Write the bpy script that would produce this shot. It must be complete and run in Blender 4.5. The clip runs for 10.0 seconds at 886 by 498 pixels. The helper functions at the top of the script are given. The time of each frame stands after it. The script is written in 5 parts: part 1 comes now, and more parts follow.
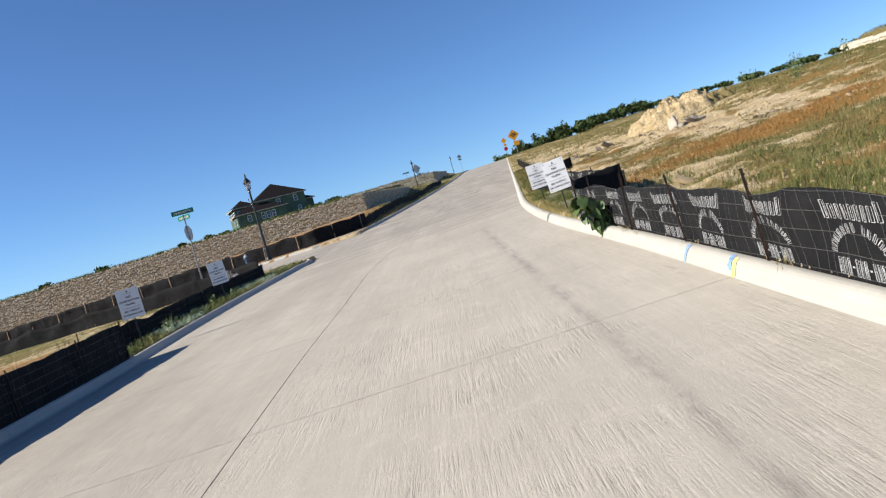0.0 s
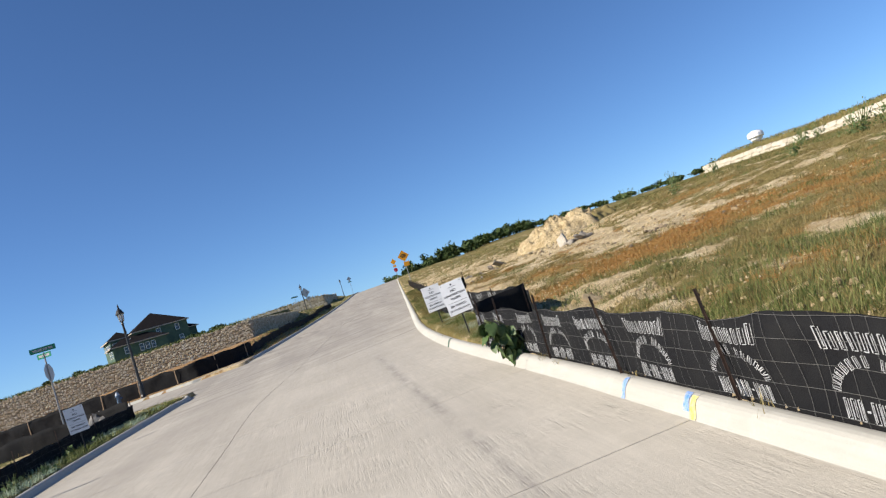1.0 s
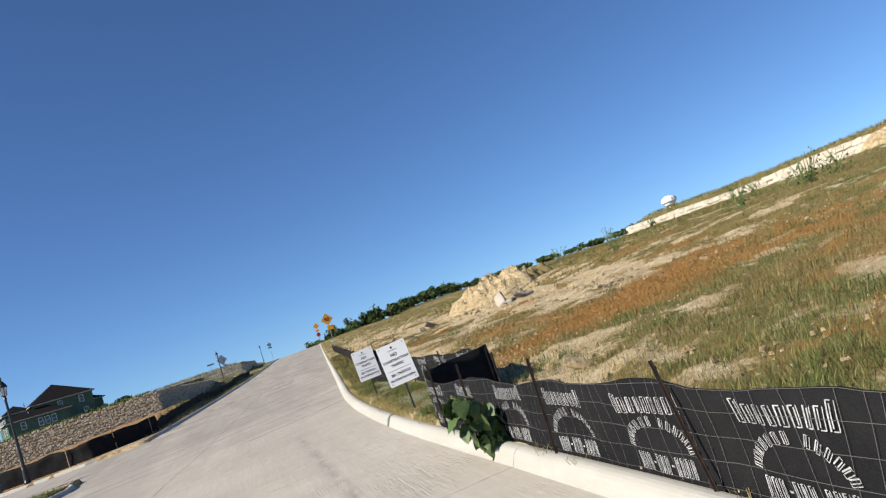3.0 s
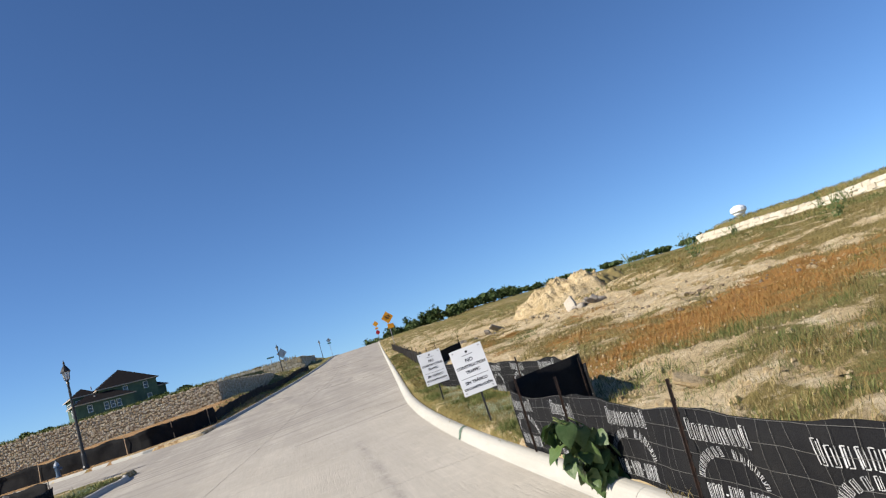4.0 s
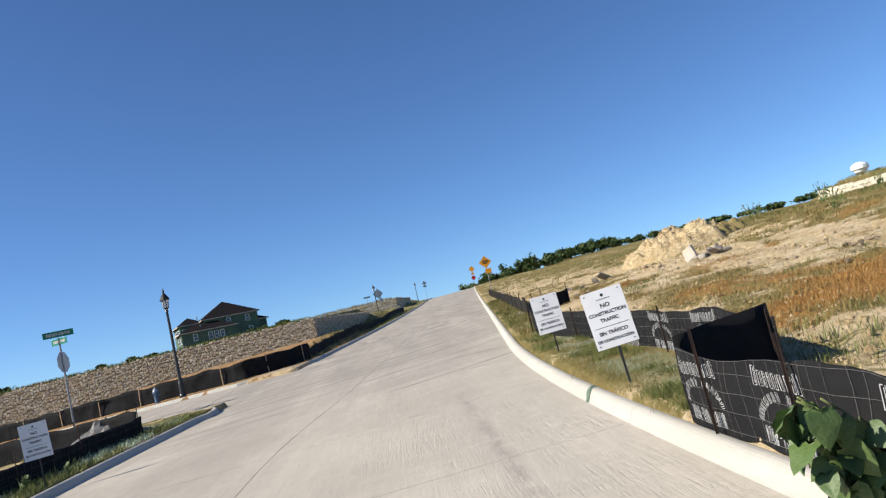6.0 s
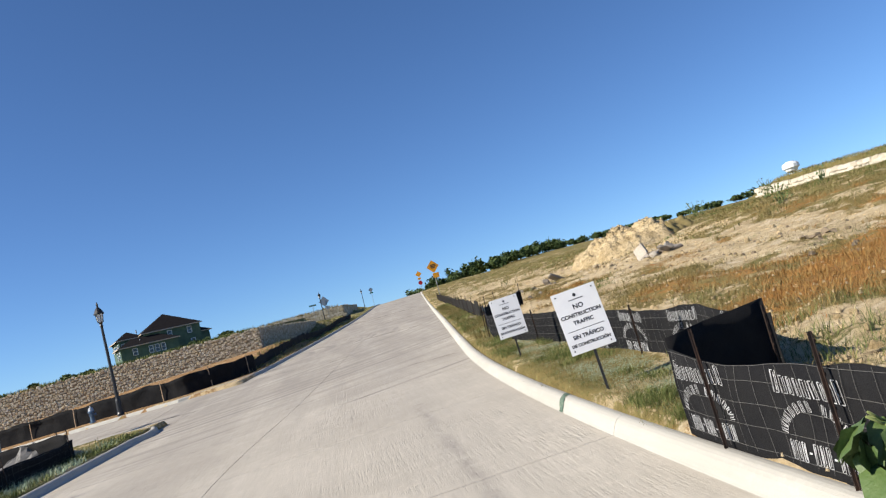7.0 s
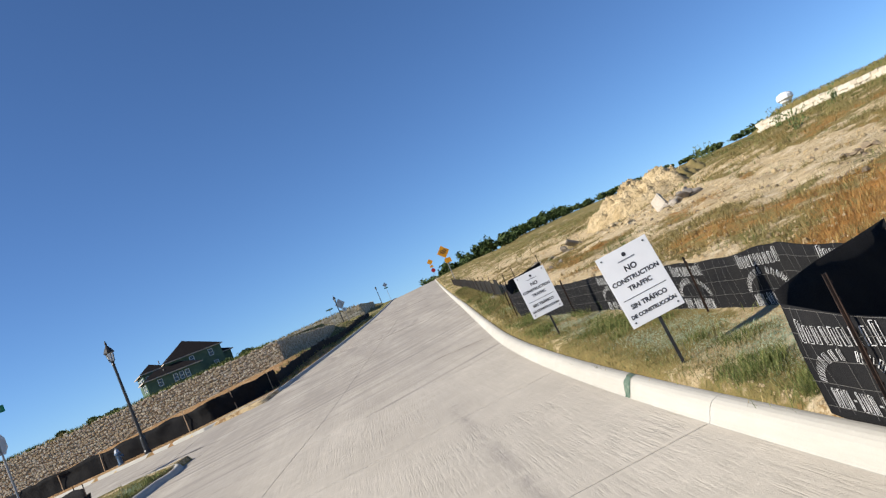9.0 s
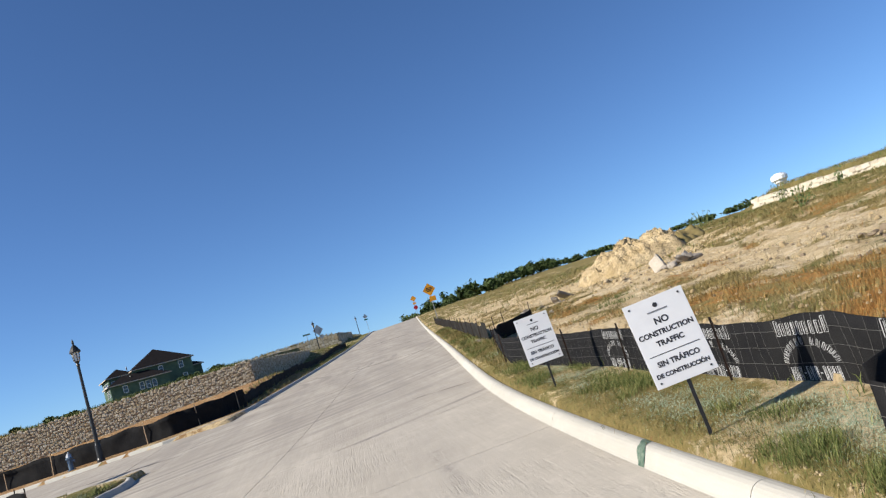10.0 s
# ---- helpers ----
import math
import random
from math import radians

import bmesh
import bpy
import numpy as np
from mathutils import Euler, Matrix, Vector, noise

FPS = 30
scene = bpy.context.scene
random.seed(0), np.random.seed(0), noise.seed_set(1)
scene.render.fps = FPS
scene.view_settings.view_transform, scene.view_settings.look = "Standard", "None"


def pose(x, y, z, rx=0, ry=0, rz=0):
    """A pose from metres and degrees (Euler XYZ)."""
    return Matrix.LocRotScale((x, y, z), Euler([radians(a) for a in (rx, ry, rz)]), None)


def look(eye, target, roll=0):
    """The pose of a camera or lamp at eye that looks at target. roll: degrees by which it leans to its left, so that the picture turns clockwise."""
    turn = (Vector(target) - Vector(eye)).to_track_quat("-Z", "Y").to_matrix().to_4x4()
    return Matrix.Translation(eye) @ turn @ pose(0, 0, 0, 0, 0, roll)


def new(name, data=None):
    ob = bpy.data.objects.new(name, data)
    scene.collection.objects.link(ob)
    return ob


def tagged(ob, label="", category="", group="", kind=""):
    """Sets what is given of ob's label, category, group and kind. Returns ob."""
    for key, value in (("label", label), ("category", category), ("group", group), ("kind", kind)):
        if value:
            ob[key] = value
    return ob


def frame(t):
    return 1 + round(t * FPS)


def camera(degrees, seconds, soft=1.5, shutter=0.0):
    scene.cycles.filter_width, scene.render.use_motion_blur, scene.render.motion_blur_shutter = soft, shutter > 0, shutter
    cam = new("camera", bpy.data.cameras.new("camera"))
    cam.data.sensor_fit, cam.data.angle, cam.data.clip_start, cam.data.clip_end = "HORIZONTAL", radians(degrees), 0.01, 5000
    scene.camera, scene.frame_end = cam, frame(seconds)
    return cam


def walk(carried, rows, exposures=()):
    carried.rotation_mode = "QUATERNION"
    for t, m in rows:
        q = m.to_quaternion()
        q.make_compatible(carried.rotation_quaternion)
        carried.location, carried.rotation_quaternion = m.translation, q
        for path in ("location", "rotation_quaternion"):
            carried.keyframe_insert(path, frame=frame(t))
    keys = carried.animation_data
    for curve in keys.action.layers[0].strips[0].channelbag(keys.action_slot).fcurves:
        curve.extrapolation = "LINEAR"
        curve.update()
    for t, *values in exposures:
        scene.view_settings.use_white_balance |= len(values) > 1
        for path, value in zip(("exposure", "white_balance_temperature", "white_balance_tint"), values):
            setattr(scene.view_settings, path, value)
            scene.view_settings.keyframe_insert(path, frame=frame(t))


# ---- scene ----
cam = camera(58.40, 10.0, 1.25)
PATH = [
    (0, (-0.036, -0.195, 1.64), (-0.116, 9.8, 1.275), -15.9),
    (0.5, (-0.045, 0.498, 1.716), (0.78, 10.458, 1.881), -16.3),
    (1, (0.004, 1.249, 1.785), (1.669, 11.084, 2.475), -18.0),
    (1.5, (0.109, 2.094, 1.801), (2.199, 11.849, 2.516), -18.0),
    (2, (0.151, 2.901, 1.813), (2.501, 12.611, 2.248), -18.6),
    (2.2, (0.223, 3.224, 1.824), (2.738, 12.879, 2.539), -21.4),
    (3.3, (0.251, 4.873, 1.986), (2.992, 14.415, 3.18), -17.73),
    (3.5, (0.268, 5.224, 2.032), (2.839, 14.811, 3.243), -17.3),
    (4, (0.265, 5.895, 2.073), (2.352, 15.574, 3.47), -16.37),
    (4.5, (0.329, 6.359, 2.085), (1.712, 16.155, 3.541), -15.2),
    (5, (0.314, 6.851, 2.12), (1.135, 16.738, 3.376), -13.88),
    (5.2, (0.247, 7.099, 2.138), (0.948, 17.004, 3.317), -13.04),
    (6.5, (0.218, 8.822, 2.122), (1.168, 18.727, 3.147), -13.9),
    (7, (0.159, 9.162, 2.189), (1.604, 19.012, 3.154), -14.9),
    (7.5, (0.243, 9.531, 2.219), (1.568, 19.396, 3.179), -18.0),
    (8, (0.201, 9.75, 2.223), (1.336, 19.645, 3.123), -19.0),
    (8.5, (0.186, 10.202, 2.276), (1.396, 20.092, 3.151), -21.6),
    (9, (0.31, 10.785, 2.281), (1.595, 20.665, 3.106), -23.6),
    (9.5, (0.297, 11.284, 2.273), (1.912, 21.119, 3.138), -18.9),
    (10, (0.172, 11.613, 2.317), (1.787, 21.408, 3.547), -17.1),
]
walk(cam, [(t, look(eye, target, roll)) for t, eye, target, roll in PATH], [(0, 0.66), (2, 0.5), (3.5, 0.52), (5, 0.66), (7, 0.62), (10, 0.58)])

# ---- world, sun ----
SUN_ELEV, SUN_AZ = radians(33), radians(-99)   # the sun stands to the left of the road, a little behind
world = bpy.data.worlds.new("world")
scene.world = world
world.use_nodes = True
sky = world.node_tree.nodes.new("ShaderNodeTexSky")
sky.sky_type, sky.sun_disc = "NISHITA", False
sky.sun_elevation, sky.sun_rotation = SUN_ELEV, SUN_AZ
sky.altitude, sky.air_density, sky.dust_density, sky.ozone_density = 100, 0.72, 0.05, 4.4
background = world.node_tree.nodes["Background"]
tint = world.node_tree.nodes.new("ShaderNodeMix")      # the clear, deep blue of a dry morning
tint.data_type, tint.blend_type = "RGBA", "MULTIPLY"
tint.inputs["Factor"].default_value, tint.inputs[7].default_value = 1.0, (0.80, 0.985, 1.17, 1)
world.node_tree.links.new(sky.outputs["Color"], tint.inputs[6])
world.node_tree.links.new(tint.outputs[2], background.inputs["Color"])
background.inputs["Strength"].default_value = 0.078
sun_dir = Vector((math.sin(SUN_AZ) * math.cos(SUN_ELEV), math.cos(SUN_AZ) * math.cos(SUN_ELEV), math.sin(SUN_ELEV)))
sun = new("sun", bpy.data.lights.new("sun", "SUN"))
sun.data.energy, sun.data.angle, sun.data.color = 4.9, radians(0.55), (1.0, 0.93, 0.81)
sun.matrix_world = sun_dir.to_track_quat("Z", "Y").to_matrix().to_4x4()

# ---- materials ----


class Nodes:
    """A small helper round one node material."""

    def __init__(self, name, rough=0.9, metal=0.0, spec=0.3):
        self.mat = bpy.data.materials.new(name)
        self.mat.use_nodes = True
        self.tree = self.mat.node_tree
        self.bsdf = self.tree.nodes["Principled BSDF"]
        self.bsdf.inputs["Roughness"].default_value = rough
        self.bsdf.inputs["Metallic"].default_value = metal
        self.bsdf.inputs["Specular IOR Level"].default_value = spec
        self.place = self.add("ShaderNodeNewGeometry").outputs["Position"]

    def add(self, kind, **settings):
        node = self.tree.nodes.new(kind)
        for key, value in settings.items():
            node.inputs[key.replace("_", " ")].default_value = value
        return node

    def link(self, a, b):
        self.tree.links.new(a, b)

    def stretched(self, sx, sy, sz):
        node = self.add("ShaderNodeMapping", Scale=(sx, sy, sz))
        self.link(self.place, node.inputs["Vector"])
        return node.outputs["Vector"]

    def noise(self, scale, detail=6, rough=0.6, vector=None, lo=0.35, hi=0.65, distort=0.0):
        node = self.add("ShaderNodeTexNoise", Scale=scale, Detail=detail, Roughness=rough, Distortion=distort)
        self.link(vector or self.place, node.inputs["Vector"])
        ramp = self.add("ShaderNodeMapRange")
        self.link(node.outputs["Fac"], ramp.inputs["Value"])
        ramp.inputs["From Min"].default_value, ramp.inputs["From Max"].default_value = lo, hi
        return ramp.outputs["Result"]

    def attribute(self, name):
        node = self.add("ShaderNodeAttribute")
        node.attribute_name = name
        return node.outputs["Fac"]

    def maths(self, op, a, b):
        node = self.add("ShaderNodeMath")
        node.operation = op
        for n, v in enumerate((a, b)):
            if isinstance(v, (int, float)):
                node.inputs[n].default_value = v
            else:
                self.link(v, node.inputs[n])
        return node.outputs["Value"]

    def mix(self, fac, a, b, blend="MIX"):
        node = self.add("ShaderNodeMix")
        node.data_type, node.blend_type = "RGBA", blend
        for socket, v in ((node.inputs["Factor"], fac), (node.inputs[6], a), (node.inputs[7], b)):
            if isinstance(v, (int, float)):
                socket.default_value = v
            elif isinstance(v, tuple):
                socket.default_value = (*v, 1)
            else:
                self.link(v, socket)
        return node.outputs[2]

    def colour(self, c):
        if isinstance(c, tuple):
            self.bsdf.inputs["Base Color"].default_value = (*c, 1)
        else:
            self.link(c, self.bsdf.inputs["Base Color"])
        return self

    def bump(self, height, strength=0.5, distance=0.02):
        node = self.add("ShaderNodeBump", Strength=strength, Distance=distance)
        self.link(height, node.inputs["Height"])
        self.link(node.outputs["Normal"], self.bsdf.inputs["Normal"])
        return self


def island(n):
    return n.add("ShaderNodeNewGeometry").outputs["Random Per Island"]


def random_of_object(n):
    return n.add("ShaderNodeObjectInfo").outputs["Random"]


def plain(name, c, c2=None, scale=6.0, rough=0.7, metal=0.0, bump=0.15, spec=0.3):
    """A surface of one colour with a little grime and grain."""
    n = Nodes(name, rough, metal, spec)
    c2 = c2 or tuple(v * 0.72 for v in c)
    n.colour(n.mix(n.noise(scale, 8, 0.65), c, c2))
    n.bump(n.noise(scale * 12, 3), bump, 0.004)
    return n.mat


def concrete(name, light, dark, tined):
    n = Nodes(name, 0.88, 0.0, 0.25)
    broad = n.noise(0.28, 5, 0.6, lo=0.3, hi=0.7)
    streak = n.noise(1.0, 5, 0.7, n.stretched(2.6, 0.16, 1), 0.35, 0.7)
    grain = n.noise(55, 4, 0.7, lo=0.25, hi=0.75)
    base = n.mix(broad, light, dark)
    base = n.mix(n.maths("MULTIPLY", streak, 0.45), base, tuple(v * 0.78 for v in dark))
    fine = n.noise(1.0, 5, 0.7, n.stretched(24, 1.1, 1), 0.4, 0.66)
    base = n.mix(n.maths("MULTIPLY", fine, 0.26), base, tuple(v * 0.66 for v in dark))
    base = n.mix(n.maths("MULTIPLY", n.noise(3.2, 8, 0.75, lo=0.52, hi=0.68), 0.3), base, tuple(min(1, v * 1.18) for v in light))
    base = n.mix(n.maths("MULTIPLY", grain, 0.4), base, tuple(v * 0.7 for v in light))
    if tined:
        # the old tyre stain along one wheel line, and scuffs near the junction
        sep = n.add("ShaderNodeSeparateXYZ")
        n.link(n.place, sep.inputs[0])
        near = n.maths("ABSOLUTE", n.maths("SUBTRACT", sep.outputs["X"], 1.03), 0)
        line = n.maths("SUBTRACT", 1.0, n.maths("MINIMUM", n.maths("DIVIDE", near, 0.13), 1.0))
        ends = n.maths("MULTIPLY", n.maths("LESS_THAN", sep.outputs["Y"], 22.5), n.noise(2.2, 6, 0.75, n.stretched(1.5, 0.5, 1), 0.38, 0.62))
        base = n.mix(n.maths("MULTIPLY", n.maths("MULTIPLY", line, ends), 0.62), base, (0.17, 0.15, 0.135))
        wide = n.maths("SUBTRACT", 1.0, n.maths("MINIMUM", n.maths("DIVIDE", near, 0.9), 1.0))
        base = n.mix(n.maths("MULTIPLY", wide, 0.16), base, (0.3, 0.28, 0.26))
        # arcs of turning wheels round the corner of the side street
        off = n.add("ShaderNodeVectorMath")
        off.operation = "DISTANCE"
        n.link(n.place, off.inputs[0])
        off.inputs[1].default_value = (-11.0, 57.0, 2.3)
        ring = n.add("ShaderNodeTexNoise", Scale=1.5, Detail=3.0, Roughness=0.6)
        ring.noise_dimensions = "1D"
        n.link(off.outputs["Value"], ring.inputs["W"])
        scuff = n.add("ShaderNodeMapRange")
        n.link(ring.outputs["Fac"], scuff.inputs["Value"])
        scuff.inputs["From Min"].default_value, scuff.inputs["From Max"].default_value = 0.5, 0.64
        far = n.maths("MULTIPLY", n.maths("GREATER_THAN", sep.outputs["Y"], 26.0), n.noise(0.3, 5, 0.65, lo=0.36, hi=0.6))
        base = n.mix(n.maths("MULTIPLY", n.maths("MULTIPLY", scuff.outputs["Result"], far), 0.85), base, (0.22, 0.2, 0.18))
        # the dirt of wheels beyond the first slabs, in long uneven bands
        dirt = n.add("ShaderNodeMapRange")
        n.link(sep.outputs["Y"], dirt.inputs["Value"])
        dirt.inputs["From Min"].default_value, dirt.inputs["From Max"].default_value = 16.0, 38.0
        bands = n.maths("ADD", n.maths("MULTIPLY", n.noise(1.0, 5, 0.65, n.stretched(0.7, 0.07, 0), 0.34, 0.6), 0.6), n.maths("MULTIPLY", n.noise(0.35, 6, 0.7, lo=0.36, hi=0.6), 0.5))
        # the same bands also turn the road darker towards the left lane
        lane = n.add("ShaderNodeMapRange")
        n.link(sep.outputs["X"], lane.inputs["Value"])
        lane.inputs["From Min"].default_value, lane.inputs["From Max"].default_value, lane.inputs["To Max"].default_value = 0.5, -4.5, 0.7
        spread_of = n.maths("MAXIMUM", dirt.outputs["Result"], lane.outputs["Result"])
        base = n.mix(n.maths("MULTIPLY", n.maths("MULTIPLY", spread_of, bands), 0.85), base, (0.27, 0.24, 0.205))
        # grooves raked by hand: uneven, broken, deep only in places
        rake = n.noise(1.0, 4, 0.7, n.stretched(34, 1.3, 0), 0.42, 0.6, 0.25)
        broken = n.noise(1.0, 4, 0.7, n.stretched(9, 3.0, 0), 0.36, 0.62)
        patch = n.noise(0.42, 5, 0.7, lo=0.4, hi=0.62)
        groove = n.maths("MULTIPLY", n.maths("MULTIPLY", rake, broken), patch)
        base = n.mix(n.maths("MULTIPLY", groove, 0.33), base, tuple(v * 0.58 for v in dark))
        n.bump(n.maths("SUBTRACT", n.maths("MULTIPLY", grain, 0.7), n.maths("MULTIPLY", groove, 1.5)), 0.5, 0.006)
    else:
        n.bump(grain, 0.4, 0.004)
    n.colour(base)
    return n.mat


ROAD = concrete("road concrete", (0.585, 0.53, 0.445), (0.455, 0.408, 0.338), True)
KERB = concrete("kerb concrete", (0.52, 0.495, 0.435), (0.44, 0.415, 0.362), False)
SEALANT = plain("dark joint sealant", (0.12, 0.11, 0.10), rough=0.8)


def ground_material():
    n = Nodes("dry ground", 0.95, 0.0, 0.1)
    soil = n.mix(n.noise(0.6, 8, 0.65), (0.62, 0.49, 0.30), (0.45, 0.34, 0.19))
    soil = n.mix(n.maths("MULTIPLY", n.noise(4.5, 9, 0.8, lo=0.5, hi=0.62), 0.6), soil, (0.30, 0.22, 0.135))
    soil = n.mix(n.maths("MULTIPLY", n.noise(1.7, 6, 0.7, lo=0.52, hi=0.62), 0.6), soil, (0.72, 0.61, 0.43))
    straw = n.mix(n.noise(3.0, 8, 0.75), (0.29, 0.22, 0.085), (0.16, 0.13, 0.048))
    rust = n.mix(n.noise(2.2, 9, 0.8), (0.40, 0.19, 0.055), (0.27, 0.165, 0.06))
    green = n.mix(n.noise(4.0, 8, 0.75), (0.105, 0.11, 0.035), (0.20, 0.18, 0.07))
    fine = n.maths("MULTIPLY", n.maths("SUBTRACT", n.noise(5.0, 8, 0.8, lo=0.3, hi=0.7), 0.5), 0.8)
    fine = n.maths("ADD", fine, n.maths("MULTIPLY", n.maths("SUBTRACT", n.noise(1.1, 7, 0.75, n.stretched(1.0, 0.55, 1), 0.3, 0.7), 0.5), 1.0))

    def edge(name):
        ramp = n.add("ShaderNodeMapRange")
        n.link(n.maths("ADD", n.attribute(name), fine), ramp.inputs["Value"])
        ramp.inputs["From Min"].default_value, ramp.inputs["From Max"].default_value = 0.35, 0.7
        return ramp.outputs["Result"]

    c = n.mix(edge("straw"), soil, straw)
    c = n.mix(edge("green"), c, green)
    c = n.mix(edge("rust"), c, rust)
    c = n.mix(edge("loam"), c, n.mix(n.noise(2.5, 6, 0.7), (0.38, 0.225, 0.105), (0.26, 0.155, 0.075)))
    n.colour(c)
    n.bump(n.maths("ADD", n.noise(9, 9, 0.75), n.noise(1.2, 6, 0.7)), 0.6, 0.06)
    return n.mat


GROUND = ground_material()


def blades(name, a, b, c):
    n = Nodes(name, 0.75, 0.0, 0.2)
    ramp = n.add("ShaderNodeValToRGB")
    ramp.color_ramp.elements[0].color, ramp.color_ramp.elements[1].color = (*a, 1), (*c, 1)
    ramp.color_ramp.elements.new(0.5).color = (*b, 1)
    n.link(island(n), ramp.inputs["Fac"])
    n.colour(ramp.outputs["Color"])
    n.bsdf.inputs["Subsurface Weight"].default_value = 0.0
    return n.mat


GREEN_BLADES = blades("green blades", (0.055, 0.08, 0.02), (0.125, 0.15, 0.042), (0.27, 0.265, 0.10))
STRAW_BLADES = blades("straw blades", (0.11, 0.092, 0.03), (0.22, 0.17, 0.062), (0.40, 0.32, 0.145))
RUST_BLADES = blades("rust blades", (0.38, 0.165, 0.042), (0.27, 0.165, 0.055), (0.42, 0.27, 0.09))
PALE_BLADES = blades("pale green matted blades", (0.20, 0.27, 0.17), (0.32, 0.41, 0.29), (0.50, 0.51, 0.36))
LEAF = blades("dark leaves", (0.035, 0.06, 0.018), (0.055, 0.085, 0.025), (0.08, 0.11, 0.04))


def big_leaf_material():
    n = Nodes("broad leaf", 0.5, 0.0, 0.4)
    c = n.mix(random_of_object(n), (0.045, 0.085, 0.022), (0.085, 0.135, 0.035))
    c = n.mix(n.maths("MULTIPLY", n.noise(30, 5, 0.6), 0.4), c, (0.13, 0.17, 0.06))
    n.colour(c)
    n.bump(n.noise(45, 4), 0.4, 0.004)
    return n.mat


BROAD = big_leaf_material()
STEM = plain("hairy green stem", (0.17, 0.2, 0.07), rough=0.8)


def fabric_material():
    n = Nodes("woven black fabric", 0.85, 0.0, 0.06)
    weave = n.noise(160, 2, 0.5)
    dust = n.noise(2.2, 7, 0.7, lo=0.4, hi=0.75)
    c = n.mix(dust, (0.009, 0.009, 0.010), (0.019, 0.0185, 0.018))
    n.colour(n.mix(n.maths("MULTIPLY", weave, 0.35), c, (0.034, 0.034, 0.036)))
    n.bump(n.maths("ADD", weave, n.noise(4, 5)), 0.35, 0.01)
    return n.mat


FABRIC = fabric_material()
DUSTY = plain("dusty grey-black fabric", (0.036, 0.034, 0.031), (0.02, 0.019, 0.018), 1.5, 0.9, spec=0.05)
PRINT = plain("worn white print", (0.56, 0.56, 0.56), (0.2, 0.2, 0.2), 11, 0.7)
WIRE = plain("grey galvanised wire", (0.15, 0.145, 0.135), rough=0.6, metal=0.3)
STEEL = plain("rusted dark steel post", (0.02, 0.017, 0.016), (0.06, 0.034, 0.024), 14, 0.75, 0.3)
SIGN_WHITE = plain("white corrugated plastic", (0.69, 0.69, 0.70), (0.63, 0.63, 0.645), 3, 0.45, 0.0, 0.05)
INK = plain("dark grey ink", (0.03, 0.03, 0.036), rough=0.6)
BLACK_PAINT = plain("black painted metal", (0.014, 0.014, 0.015), (0.03, 0.028, 0.026), 8, 0.42, 0.2, 0.1, 0.5)
LAMP_GLASS = plain("frosted lamp glass", (0.75, 0.78, 0.8), rough=0.25, bump=0.02)
ORANGE = plain("orange sign face", (0.84, 0.36, 0.02), (0.76, 0.31, 0.02), 3, 0.5)
RED = plain("red sign face", (0.5, 0.025, 0.03), rough=0.5)
SIGN_GREEN = plain("green street sign face", (0.014, 0.22, 0.125), (0.014, 0.18, 0.10), 3, 0.4)
ALUMINIUM = plain("grey aluminium", (0.45, 0.46, 0.48), (0.36, 0.37, 0.38), 4, 0.45, 0.7)
GALVANISED = plain("dull galvanised pole", (0.30, 0.30, 0.31), (0.22, 0.22, 0.22), 8, 0.5, 0.6)
BLUE = plain("blue hydrant paint", (0.11, 0.17, 0.25), rough=0.45)
PAINT_BLUE = plain("sprayed blue paint", (0.07, 0.23, 0.6), (0.42, 0.46, 0.55), 22, 0.8)
PAINT_YELLOW = plain("sprayed yellow paint", (0.82, 0.66, 0.08), (0.62, 0.55, 0.34), 22, 0.8)
PAINT_GREEN = plain("sprayed green paint", (0.03, 0.075, 0.05), (0.16, 0.2, 0.15), 18, 0.8)
TARP = plain("wrinkled grey plastic sheet", (0.20, 0.19, 0.18), (0.06, 0.057, 0.054), 4, 0.6)
TANK = plain("white tank paint", (0.82, 0.83, 0.84), (0.74, 0.75, 0.76), 0.2, 0.4)
SHINGLE = plain("dark brown shingle", (0.013, 0.0115, 0.0125), (0.022, 0.019, 0.019), 2.5, 0.95, bump=0.4, spec=0.04)
SHEATHING = plain("green wall sheathing", (0.10, 0.15, 0.095), (0.06, 0.10, 0.07), 1.2, 0.7)
STAKE_WOOD = plain("weathered stake wood", (0.42, 0.30, 0.19), (0.28, 0.20, 0.13), 9, 0.85)
TRIM_WOOD = plain("pale fascia wood", (0.5, 0.42, 0.34), rough=0.7)
WINDOW_WHITE = plain("white window frame", (0.75, 0.75, 0.74), rough=0.5)
BARK = plain("tree bark", (0.11, 0.085, 0.06), rough=0.9, bump=0.6)


def window_glass():
    n = Nodes("dark window glass", 0.08, 0.0, 0.6)
    n.colour((0.03, 0.035, 0.04))
    return n.mat


GLASS = window_glass()


def stone_material(name, tones):
    n = Nodes(name, 0.9, 0.0, 0.2)
    ramp = n.add("ShaderNodeValToRGB")
    ramp.color_ramp.elements[0].color, ramp.color_ramp.elements[1].color = (*tones[0], 1), (*tones[-1], 1)
    for k, c in enumerate(tones[1:-1]):
        ramp.color_ramp.elements.new((k + 1) / (len(tones) - 1)).color = (*c, 1)
    fac = n.maths("FRACT", n.maths("ADD", island(n), random_of_object(n)), 0)
    n.link(fac, ramp.inputs["Fac"])
    c = n.mix(n.maths("MULTIPLY", n.noise(5, 8, 0.7), 0.4), ramp.outputs["Color"], (0.28, 0.21, 0.125))
    n.colour(c)
    n.bump(n.noise(9, 8, 0.7), 0.7, 0.03)
    return n.mat


